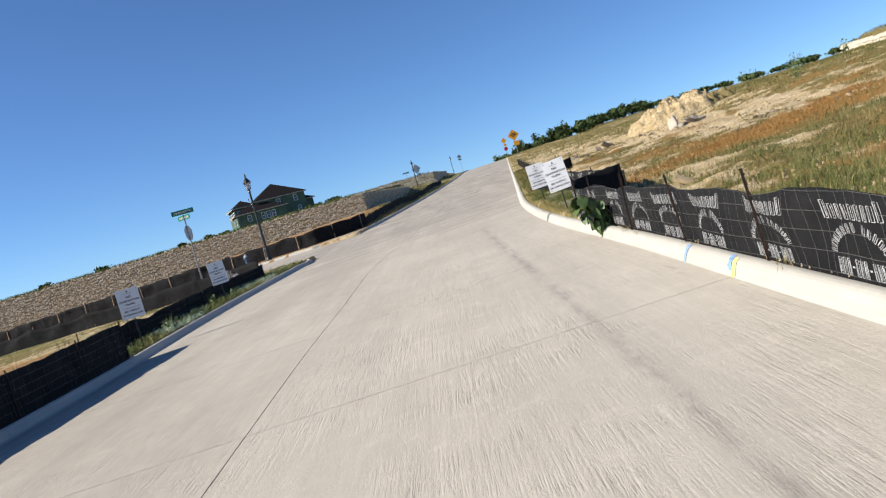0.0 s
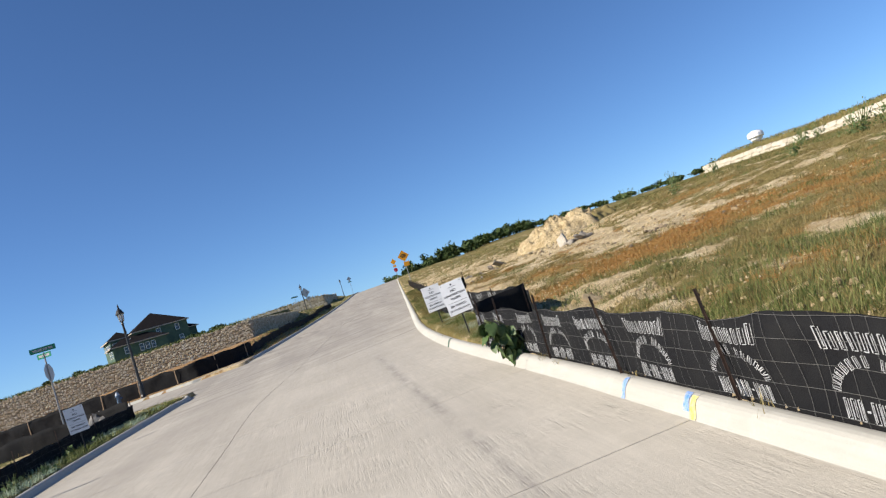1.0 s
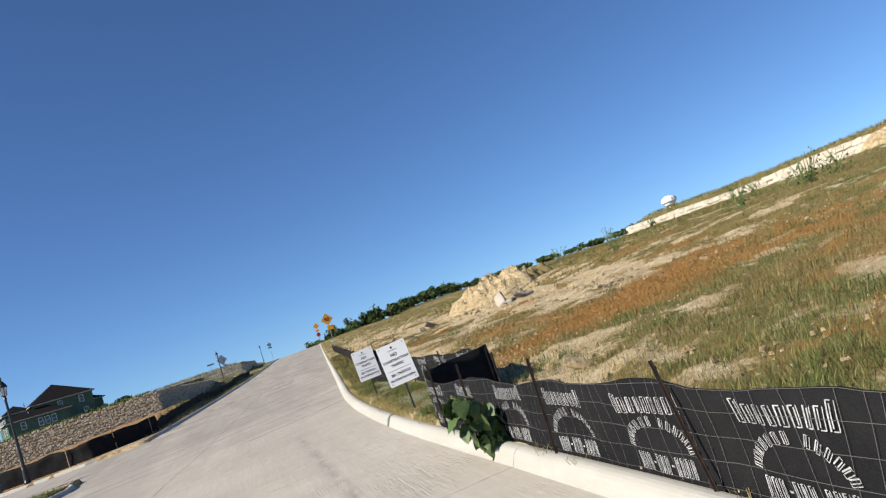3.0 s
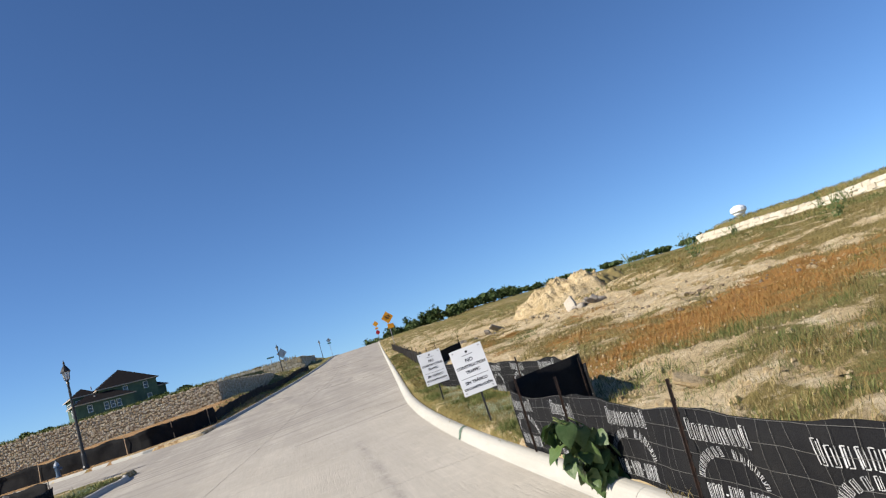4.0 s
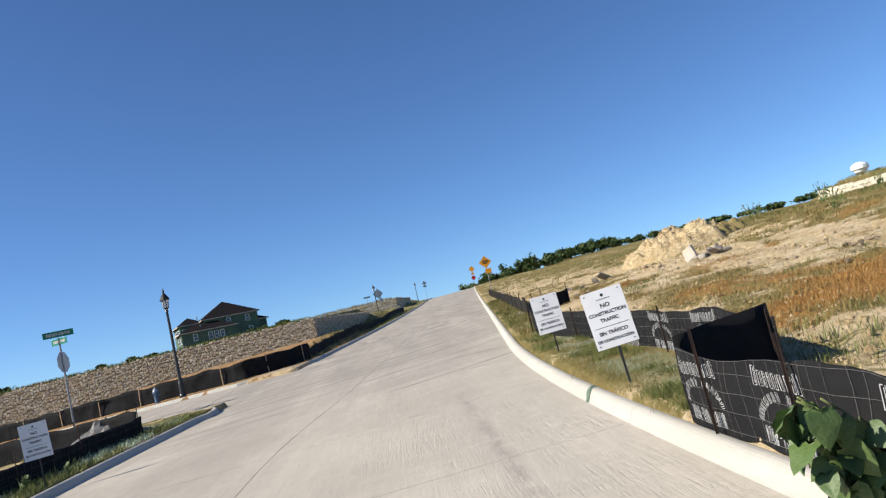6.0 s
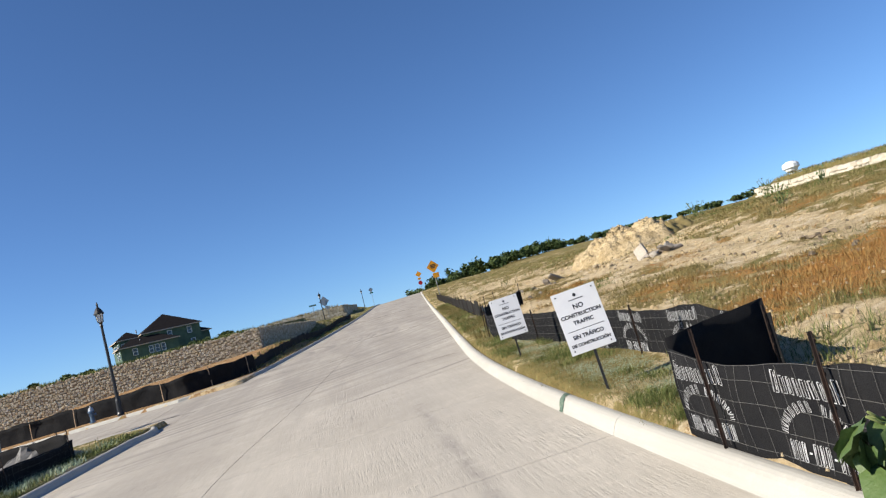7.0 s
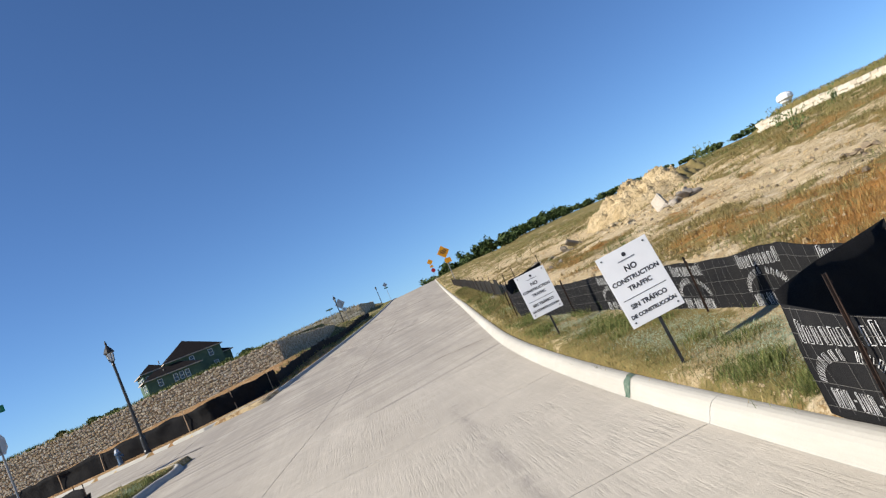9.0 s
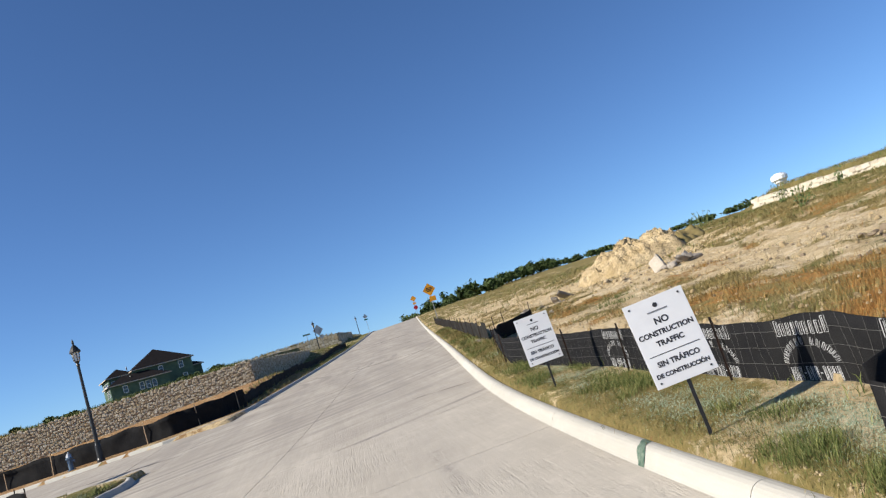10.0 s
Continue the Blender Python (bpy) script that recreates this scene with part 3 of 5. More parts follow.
def mouth():
    """The flared apron of the side street."""
    edge = [(middle(y) - HALF - 0.02, y) for y in np.linspace(33.2, 50.8, 14)]
    back = [(-7.53, side_y(-7.53, FAR_SIDE)), (-6.3, 48.6), (-5.2, 49.6)]
    near = [(-5.95, 34.6), (-6.4, 35.55), (-7.53, side_y(-7.53, NEAR_SIDE))]
    ring = edge + back[::-1] + near[::-1]
    verts = [(x, y, street_z(x, y) + 0.0005) for x, y in ring]
    verts += [(x, y, z - 0.2) for x, y, z in verts]
    n = len(ring)
    faces = [tuple(range(n))] + [(i, i + n, (i + 1) % n + n, (i + 1) % n) for i in range(n)]
    return raw("apron", verts, faces, ROAD, road)


mouth()
under = []
for x in (-5.0, -60.0):
    for b in (NEAR_SIDE, FAR_SIDE):
        y = side_y(x, b)
        under.append((x, y, street_z(x, y) - 0.03))
raw("joint_sealant", under, [(0, 1, 3, 2)], SEALANT, road)

kerb_run([(middle(y) + HALF, y) for y in np.arange(-7.55, 60, 0.4)] + [(middle(y) + HALF, y) for y in np.arange(60, 190, 3)], kerb_right, start=0.0)
near_ring = [(-60, side_y(-60, NEAR_SIDE)), (-7.9, side_y(-7.9, NEAR_SIDE)), (-7.0, 36.25), (-6.3, 35.6), (-5.92, 34.9), (-5.74, 34.1), (-5.78, 33.2)]
kerb_run(near_ring + [(middle(y) - HALF, y) for y in np.arange(32.8, -7.4, -0.4)], kerb_left, start=1.0)
far_ring = [(middle(y) - HALF, y) for y in np.arange(190, 51.5, -2.5)] + [(-4.25, 50.6), (-4.6, 49.7), (-5.3, 48.9), (-6.3, 48.0), (-7.2, 47.55), (-8.0, FAR_SIDE + 0.02), (-60, side_y(-60, FAR_SIDE))]
kerb_run(far_ring, kerb_far)


def kerb_paint(y, width, material, lo, hi, lean, parent, label):
    """A sprayed mark that lies 3 mm proud on the kerb's face."""
    rows = [p for p in PROFILE[2:14] if lo <= p[0] <= hi]
    verts, faces = [], []
    for k in range(4):
        for o, h in rows:
            yy = y + lean * o + width * (k / 3 - 0.5) * (0.75 + 0.5 * abs(math.sin(o * 31 + y)))
            x = middle(yy) + HALF + o
            verts.append((x - 0.004, yy, street_z(middle(yy) + HALF, yy) + h + 0.004))
    n = len(rows)
    for k in range(3):
        for j in range(n - 1):
            a = k * n + j
            faces.append((a, a + 1, a + 1 + n, a + n))
    return tagged(raw("paint_mark", verts, faces, material, parent), label)


kerb_paint(8.15, 0.075, PAINT_BLUE, 0.11, 0.26, 0.25, kerb_right, "sprayed blue mark")
kerb_paint(6.88, 0.085, PAINT_BLUE, 0.14, 0.25, 0.5, kerb_right, "sprayed blue mark")
kerb_paint(6.79, 0.08, PAINT_YELLOW, 0.1, 0.23, 0.4, kerb_right, "sprayed yellow mark")
kerb_paint(18.1, 0.15, PAINT_GREEN, 0.1, 0.335, 0.9, kerb_right, "sprayed dark green mark")

# ---- silt fences ----


class Run:
    """A path of a fence over the land, by length along it."""

    def __init__(self, points, wave=0.05, seed=0):
        self.p = [Vector(q) for q in points]
        self.at = [0.0]
        for a, b in zip(self.p, self.p[1:]):
            self.at.append(self.at[-1] + (b - a).length)
        self.length, self.wave, self.seed = self.at[-1], wave, seed

    def place(self, s, h, off=0.0):
        s = min(max(s, 0), self.length)
        i = max(k for k in range(len(self.p) - 1) if self.at[k] <= s + 1e-9)
        d = (self.p[i + 1] - self.p[i]).normalized()
        q = self.p[i] + d * (s - self.at[i])
        side = Vector((-d.y, d.x))
        w = self.wave * (noise.noise((s * 1.1, h * 1.3, self.seed)) + 0.5 * noise.noise((s * 3.1, h * 2.5, self.seed + 9))) * (0.35 + h)
        q = q + side * (w + off)
        return Vector((q.x, q.y, self.base(q.x, q.y) + h))

    def base(self, x, y):
        return land_z(x, y) - 0.02


def sheet(run, h0, top, step=0.16, rows=6, thick=0.006):
    """Fabric with two faces, whose top edge follows top(s)."""
    n = max(2, int(run.length / step))
    verts, faces = [], []
    for side in (0, 1):
        for i in range(n + 1):
            s = run.length * i / n
            for j in range(rows):
                h = h0 + (top(s) - h0) * j / (rows - 1)
                verts.append(run.place(s, h, thick * (side - 0.5)))
    m = (n + 1) * rows
    for i in range(n):
        for j in range(rows - 1):
            a = i * rows + j
            faces.append((a, a + 1, a + 1 + rows, a + rows))
            faces.append((a + m, a + m + rows, a + m + 1 + rows, a + m + 1))
        a = i * rows + rows - 1
        faces.append((a, a + m, a + m + rows, a + rows))
    for a in (0, n * rows):
        for j in range(rows - 1):
            faces.append((a + j, a + j + m, a + j + 1 + m, a + j + 1))
    return [tuple(v) for v in verts], faces


def wires(run, h0, top, off, spacing=0.16, r=0.0016):
    """The wire grid on the street side, as thin flat strips with depth."""
    verts, faces = [], []

    def strip(points):
        base = len(verts)
        for q, side in points:
            verts.extend([tuple(q + side * r), tuple(q - side * r)])
        for k in range(len(points) - 1):
            a = base + 2 * k
            faces.append((a, a + 1, a + 3, a + 2))

    up = Vector((0, 0, 1))
    levels = [h0 + 0.03 + 0.15 * k for k in range(int((top(0) - h0) / 0.15) + 1)]
    n = int(run.length / 0.16)
    for h in levels:
        strip([(run.place(run.length * i / n, min(h, top(run.length * i / n)), off), up) for i in range(n + 1)])
    for i in range(int(run.length / spacing)):
        s = i * spacing + 0.05 + 0.03 * math.sin(i * 2.3)
        along = (run.place(s + 0.05, 0.3) - run.place(s, 0.3)).normalized()
        strip([(run.place(s + 0.03 * math.sin(h * 6 + i), h, off), along) for h in np.linspace(h0, top(s), 7)])
    return verts, faces


def bars(run, s0, h0, off, scale=1.0, way=1):
    """Plain white bars in the layout of a printed panel: a broad row, an arch of short bars and a low row."""
    verts, faces = [], []

    def bar(u0, u1, v0, v1, slant=0.0):
        base = len(verts)
        for k in range(3):
            for u, lean in ((u0, 0), (u1, 0)):
                v = v0 + (v1 - v0) * k / 2
                verts.append(tuple(run.place(s0 + way * (u + slant * (v - v0)) * scale, h0 + v * scale, off)))
        for k in range(2):
            a = base + 2 * k
            faces.append((a, a + 1, a + 3, a + 2))

    def cell(u, v, w, h, turn=0.0, pen=0.009):
        """One plain outlined bar, upright or turned, with a heavy and a light side."""
        c, k = math.cos(turn), math.sin(turn)
        for du, dv, bw, bh in ((-w / 2, 0, pen * 1.3, h), (w / 2, 0, pen * 0.8, h), (w * 0.16 * math.sin(u * 90), 0, pen, h * 0.8), (-w * 0.2, h / 2, w * 0.6, pen * 0.7), (w * 0.15, -h / 2, w * 0.7, pen * 0.7)):
            base = len(verts)
            for i in range(3):
                for e in (-0.5, 0.5):
                    along, up = (du + e * bw, dv + (i / 2 - 0.5) * bh)
                    pu, pv = u + along * c - up * k, v + along * k + up * c
                    verts.append(tuple(run.place(s0 + way * pu * scale, h0 + pv * scale, off)))
            for i in range(2):
                q = base + 2 * i
                faces.append((q, q + 1, q + 3, q + 2))

    for k in range(9):
        tall = 0.105 if 0 < k < 8 else 0.135
        cell(-0.335 + k * 0.084, 0.43 + tall / 2, 0.05 + 0.01 * math.sin(k * 1.9), tall, 0.05 * math.sin(k * 2.7), 0.0085)
    for k in range(14):
        if k == 7:
            continue
        a = math.pi * (0.06 + 0.88 * k / 13)
        cell(-0.36 * math.cos(a), 0.17 + 0.205 * math.sin(a), 0.034, 0.064, math.pi / 2 - a, 0.006)
    for k in range(12):
        if k in (3, 7):
            bar(-0.31 + k * 0.057 - 0.014, -0.31 + k * 0.057 + 0.014, 0.085, 0.097)
        else:
            cell(-0.31 + k * 0.057, 0.09, 0.034 + 0.006 * math.sin(k * 2.1), 0.115, 0.0, 0.0075)
    return verts, faces


def post_mesh(height):
    """A studded T-section steel post, driven into the ground."""
    bm = bmesh.new()
    box(bm, 0.020, 0.005, height + 0.3, Matrix.Translation((0, 0, -0.3)))
    box(bm, 0.005, 0.018, height + 0.3, Matrix.Translation((0, 0.011, -0.3)))
    for k in range(int(height / 0.09)):
        box(bm, 0.014, 0.01, 0.018, Matrix.Translation((0, -0.006, 0.06 + 0.09 * k)))
    return mesh_of("post", bm, STEEL)


def stake_mesh():
    """A split wooden stake, cut square and pointed."""
    bm = bmesh.new()
    box(bm, 0.045, 0.03, 1.35, Matrix.Translation((0, 0, -0.3)), 0.004, 0.85)
    return mesh_of("stake", bm, STAKE_WOOD)


POST_STAKE = stake_mesh()
POST_TALL, POST_SHORT = post_mesh(0.84), post_mesh(0.68)


def silt_fence(points, label, posts, prints=(), wire=True, h0=0.0, top=0.62, off=-0.02, wave=0.05, seed=0, way=1, sag=0.05, tall=True, print_h=0.0, cloth=FABRIC, stakes=False):
    """A silt fence: fabric, wire, printed bars and posts. off: the side that the street sees."""
    run = Run(points, wave, seed)
    f = thing("silt_fence", Matrix(), label, "fence", "silt fences along the street")

    def crest(s):
        return top + sag * noise.noise((s * 0.8, seed, 5)) + 0.02 * noise.noise((s * 3, seed, 1))

    raw("fabric", *sheet(run, h0 - 0.06, crest), cloth, f, True)
    if wire:
        raw("wire_mesh", *wires(run, h0, crest, off * 0.7), WIRE, f)
    for s in prints:
        tagged(raw("printed_panel", *bars(run, s, print_h, off * 0.6, 1.0, way), PRINT, f), "white printed bars round an arch", kind="stuff")
    for s, lean_s, lean_o in posts:
        out = off * 1.6 + math.copysign(0.035, off)
        q, t = run.place(s, 0, out), run.place(s + 0.02, 0, out)
        along = math.atan2(t.y - q.y, t.x - q.x)
        m = Matrix.Translation(q) @ Matrix.Rotation(along, 4, "Z") @ pose(0, 0, 0, lean_o * 0.4, lean_s, 0)
        shared("stake" if stakes else "post", POST_STAKE if stakes else POST_TALL if tall else POST_SHORT, f, m)
    return f


# along the right kerb: lengths run from the near end at y = -4
FENCE_X = 2.56
near_posts = [(y + 4, lean, side) for y, lean, side in ((-2.2, 3, 2), (0.4, -2, 1), (2.6, 2, 3), (6.38, 11, 4), (8.5, 18, 5), (10.8, -2, 3), (13.05, 2, 2), (14.46, 3, 1))]
silt_fence([(FENCE_X, -4), (FENCE_X, 15.2)], "black woven silt fence with wire and white print behind the kerb", near_posts,
           [y + 4 for y in (14.72, 13.4, 11.9, 10.45, 9.1, 7.77, 6.36, 5.0, 3.6, 2.2)], off=0.02, wave=0.075, seed=3, way=-1, print_h=0.0, sag=0.09)
silt_fence([(FENCE_X + 0.02, 15.24), (3.05, 15.5), (3.68, 15.62)], "black silt fence return panel standing across the verge", [(1.1, 0, 0)],
           (), wire=False, off=-0.02, wave=0.02, seed=8, top=0.72, sag=0.01, tall=False)
far_points = [(3.74, 15.66), (3.92, 17.5), (3.84, 20), (3.84, 23.5), (3.7, 26), (3.62, 28.4), (4.1, 31.5), (4.7, 34.8)]
silt_fence(far_points, "black silt fence with white print behind the grass verge", [(0.1, 2, 2), (3.5, 4, 3), (6.2, -3, 2), (8.6, 3, 0), (10.9, -6, 3), (13.2, 5, 3), (15.8, 2, 3), (18.4, -3, 2)],
           [0.75, 2.2, 3.75, 5.2, 6.6], off=0.02, wave=0.03, seed=11, way=-1, sag=0.035, top=0.58, tall=False)
silt_fence([(4.75, 35), (5.3, 36.6), (6.6, 37.2)], "slumped black silt fence return round a heap of debris", [(0.9, 3, 4), (2.0, -4, 3), (3.1, 5, -5)], (), False, off=0.02, wave=0.08, seed=15, top=0.5, sag=0.08)
silt_fence([(5.0, 37.4), (5.4, 42), (6.0, 48), (6.7, 55), (7.6, 64), (8.8, 76), (9.9, 88)], "grey dusty silt fence following the far kerb", [(2 + 2.6 * k, 3 * math.sin(k * 2.1), 3 * math.cos(k)) for k in range(19)],
           (), False, off=0.02, wave=0.1, seed=19, sag=0.12, top=0.62, cloth=DUSTY)

# left side
silt_fence([(-7.42, -6), (-7.4, 5), (-7.36, 16.9)], "black silt fence in shade behind the opposite kerb", [(1.5 + 2.4 * k, 2 * math.sin(k * 1.7), -3) for k in range(9)] + [(22.8, 0, -4)],
           (), True, off=-0.02, wave=0.06, seed=23, top=0.78, sag=0.04)
silt_fence([(-8.9, 17.5), (-8.6, 22), (-8.2, 27), (-7.45, 31.6)], "low sagging black silt fence behind weeds", [(0.4, 2, -2), (3, -5, -3), (5.6, 4, -3), (8.3, 3, -4), (11, -4, -3), (13.9, 2, -5)],
           (), True, off=-0.02, wave=0.12, seed=27, top=0.52, sag=0.12)
silt_fence([(-7.6, 31.8), (-9.4, 33.2), (-12.5, 34.6), (-18, 37), (-28, 40.6)], "slack black silt fence beside the side street", [(0.6 + 2.5 * k, 4 * math.sin(k * 2.3), 3) for k in range(9)],
           (), False, off=-0.02, wave=0.14, seed=31, top=0.7, sag=0.16)
silt_fence([(-4.9, 53.5), (-6.0, 51.4), (-8, 50.4), (-13, side_y(-13, 50.4)), (-22, side_y(-22, 50.4)), (-40, side_y(-40, 50.4))], "long black silt fence under the fieldstone wall", [(0.8 + 2.6 * k, 3 * math.sin(k * 1.3), 2) for k in range(15)],
           (), False, off=0.02, wave=0.16, seed=37, top=0.93, sag=0.12, stakes=True)
silt_fence([(-5.2, 53.8), (-4.9, 60), (-3.9, 70), (-2.7, 82), (-1.3, 96), (0.2, 112), (1.6, 126)], "dusty black silt fence along the opposite kerb uphill", [(1 + 3.2 * k, 3 * math.sin(k * 1.3), 2) for k in range(23)],
           (), False, off=0.02, wave=0.1, seed=41, top=0.6, sag=0.14, cloth=DUSTY)

# ---- notices ----


def lettering(body, size, m, parent, material=INK):
    data = bpy.data.curves.new("lettering", "FONT")
    data.body, data.size, data.align_x, data.align_y = body, size, "CENTER", "CENTER"
    data.extrude, data.resolution_u = 0.0006, 3
    data.offset = 0.0022
    data.materials.append(material)
    ob = new("lettering", data)
    ob.parent = parent
    ob.matrix_local = m
    return ob


def notice(x, y, turn, lean, label, post=0.62, tip=0.0, crook=0.0):
    """A white notice on one dark stake. turn: degrees about z; lean: sideways."""
    t = thing("notice_sign", Matrix.Translation((x, y, ground_at(x, y))) @ pose(0, 0, 0, tip, lean, turn), label, "sign", "construction traffic notices")
    bm = bmesh.new()
    box(bm, 0.03, 0.012, post + 0.66, Matrix.Translation((0, 0.014, -0.25)))
    part("stake", bm, BLACK_PAINT, t)
    bm = bmesh.new()
    box(bm, 0.51, 0.010, 0.71, pose(0, 0, post - 0.04, 0, crook, 0), 0.002)
    board = part("board", bm, SIGN_WHITE, t)
    face = pose(0, -0.0062, post - 0.04, 0, crook, 0) @ pose(0, 0, 0, 90)
    for body, size, up in (("NO", 0.076, 0.51), ("CONSTRUCTION", 0.059, 0.42), ("TRAFFIC", 0.061, 0.335), ("SIN TRÁFICO", 0.060, 0.18), ("DE CONSTRUCCION", 0.047, 0.092)):
        lettering(body, size, face @ Matrix.Translation((0, up, 0)), board)
    bm = bmesh.new()     # the accent of the last line
    box(bm, 0.006, 0.013, 0.001, face @ Matrix.Translation((0.167, 0.119, 0)) @ Matrix.Rotation(-0.6, 4, "Z"))
    part("accent", bm, INK, board)
    bm = bmesh.new()
    box(bm, 0.42, 0.006, 0.001, face @ Matrix.Translation((0, 0.255, -0.0004)))
    part("rule", bm, INK, board)
    bm = bmesh.new()
    lathe(bm, [(0.02, 0), (0.02, 0.001)], 14, face @ Matrix.Translation((0, 0.64, 0)))
    part("emblem", bm, INK, board)
    bm = bmesh.new()
    box(bm, 0.17, 0.011, 0.001, face @ Matrix.Translation((0, 0.592, 0)))
    part("bar", bm, GALVANISED, board)
    for sx in (-0.21, 0.21):
        for up in (0.04, 0.67):
            bm = bmesh.new()
            lathe(bm, [(0.009, 0), (0.009, 0.003), (0.004, 0.005)], 8, face @ Matrix.Translation((sx, up, -0.0004)))
            part("rivet", bm, INK, board)
    return t


notice(2.77, 17.66, -14, -3, "white notice board on a dark stake in the verge grass, tilted", 0.5, -6, -2)
notice(3.03, 22.95, -10, -2, "white notice board on a dark stake further up the verge", 0.42, -4, -1)
notice(-7.55, 18.3, 22, -1, "white notice board before the opposite silt fence", 0.75, 0, 0)
notice(-7.22, 24.7, 22, -2, "white notice board leaning among weeds by the opposite kerb", 0.62, 0, -1)

# ---- lamps and street signs ----


def street_lamp(x, y, label, height=5.2, base_z=None):
    z = ground_at(x, y) if base_z is None else base_z
    t = thing("street_lamp", Matrix.Translation((x, y, z - 0.02)), label, "street lamp", "black lantern lamps")
    k = height / 5.2
    bm = bmesh.new()
    lathe(bm, [(0.17, 0), (0.17, 0.12), (0.14, 0.2), (0.125, 0.75), (0.1, 0.85)], 14)
    part("base", bm, BLACK_PAINT, t, smooth=False)
    bm = bmesh.new()
    lathe(bm, [(0.088, 0.8), (0.075, 2.2), (0.062, 4.1 * k), (0.09, 4.14 * k), (0.06, 4.22 * k), (0.11, 4.3 * k)], 14)
    part("pole", bm, BLACK_PAINT, t)
    bm = bmesh.new()
    lathe(bm, [(0.12, 4.32 * k), (0.17, 4.68 * k)], 6)
    part("glass", bm, LAMP_GLASS, t)
    for a in range(6):
        bm = bmesh.new()
        c, s = math.cos(a * math.pi / 3), math.sin(a * math.pi / 3)
        tube(bm, (0.125 * c, 0.125 * s, 4.3 * k), (0.18 * c, 0.18 * s, 4.7 * k), 0.016, sides=5)
        part("bar", bm, BLACK_PAINT, t)
    bm = bmesh.new()
    lathe(bm, [(0.25, 4.68 * k), (0.25, 4.72 * k), (0.17, 4.86 * k), (0.1, 4.96 * k), (0.05, 5.02 * k), (0.045, 5.08 * k), (0.06, 5.11 * k), (0.012, 5.26 * k)], 12)
    part("cap", bm, BLACK_PAINT, t)
    return t


street_lamp(-11.05, 49.3, "tall black lantern lamp post at the side street corner", 5.56)
street_lamp(-2.3, 135, "black lantern lamp post further uphill", 5.2)
street_lamp(6.4, 203, "distant black lamp post near the crest", 5.2, 11.3)


def sign_pole(x, y, z0, height, name, label, category):
    t = thing(name, Matrix.Translation((x, y, z0)), label, category)
    bm = bmesh.new()
    lathe(bm, [(0.035, -0.4), (0.035, height)], 10)
    part("pole", bm, GALVANISED, t)
    return t


def name_blade(t, z, w, turn, rows):
    bm = bmesh.new()
    box(bm, w, 0.012, 0.23, pose(0, 0, z, 0, 0, turn), 0.004)
    blade = part("name_blade", bm, SIGN_GREEN, t, "green street name blade")
    for side in (-1, 1):
        for k in range(rows):
            bm = bmesh.new()
            box(bm, w * 0.8 / rows - 0.03, 0.002, 0.10, pose(0, 0, z, 0, 0, turn) @ Matrix.Translation((-0.4 * w + w * 0.8 * (k + 0.5) / rows, side * 0.0075, 0.065)))
            part("bar", bm, PRINT, blade)
    return blade


def plate(bm, sides, r, m, thick=0.006, turn=0.0):
    """A flat plate of several sides, facing -y."""
    ring = [(r * math.cos(2 * math.pi * (k + 0.5) / sides + turn), r * math.sin(2 * math.pi * (k + 0.5) / sides + turn)) for k in range(sides)]
    a = [bm.verts.new(m @ Vector((px, -thick / 2, pz))) for px, pz in ring]
    b = [bm.verts.new(m @ Vector((px, thick / 2, pz))) for px, pz in ring]
    bm.faces.new(a), bm.faces.new(b[::-1])
    for k in range(sides):
        bm.faces.new((a[k], b[k], b[(k + 1) % sides], a[(k + 1) % sides]))
    return bm


stop = sign_pole(-11.95, 38.1, ground_at(-11.95, 38.1), 3.75, "street_sign", "galvanised pole with green name blades and an octagonal plate", "street sign")
name_blade(stop, 3.78, 1.05, 12, 4)
name_blade(stop, 3.5, 0.8, -28, 3)
bm = bmesh.new()
plate(bm, 8, 0.4, pose(0, 0.05, 2.85, 0, 0, 80))
part("stop_plate", bm, ALUMINIUM, stop, "grey back of an octagonal plate")

warn = sign_pole(9.75, 84.2, land_z(9.75, 84.2), 3.55, "warning_sign", "orange diamond construction warning sign on a steel post", "road sign")
bm = bmesh.new()
plate(bm, 4, 0.62, pose(0, -0.05, 3.3, 0, 0, 2), 0.008, math.pi / 4)
face = part("diamond", bm, ORANGE, warn)
for w, up in ((0.5, 0.12), (0.62, -0.02), (0.4, -0.16)):
    bm = bmesh.new()
    box(bm, w, 0.004, 0.075, pose(0, -0.058, 3.3 + up, 0, 0, 2))
    part("bar", bm, INK, face)
bm = bmesh.new()
box(bm, 0.6, 0.008, 0.45, pose(0.12, -0.05, 2.2, 0, 0, 2))
part("plaque", bm, ORANGE, warn)
far_sign = sign_pole(16.4, 160, land_z(16.4, 160), 3.9, "warning_sign", "distant orange diamond over a red plate", "road sign")
bm = bmesh.new()
plate(bm, 4, 0.6, pose(0, -0.05, 3.6, 0, 0, 0), 0.008, math.pi / 4)
part("diamond", bm, ORANGE, far_sign)
bm = bmesh.new()
box(bm, 0.6, 0.008, 0.4, pose(0, -0.05, 2.5, 0, 0, 0))
part("plaque", bm, ORANGE, far_sign)
bm = bmesh.new()
plate(bm, 8, 0.42, pose(0, -0.05, 1.9, 0, 0, 0))
part("stop_plate", bm, RED, far_sign)

back_sign = sign_pole(-1.5, 136, land_z(-1.5, 136), 3.6, "road_sign", "grey backs of a diamond and a square plate by the lamp", "road sign")
bm = bmesh.new()
plate(bm, 4, 0.85, pose(-0.3, 0, 3.55, 0, 0, 20), 0.008, math.pi / 4)
part("diamond", bm, ALUMINIUM, back_sign)
bm = bmesh.new()
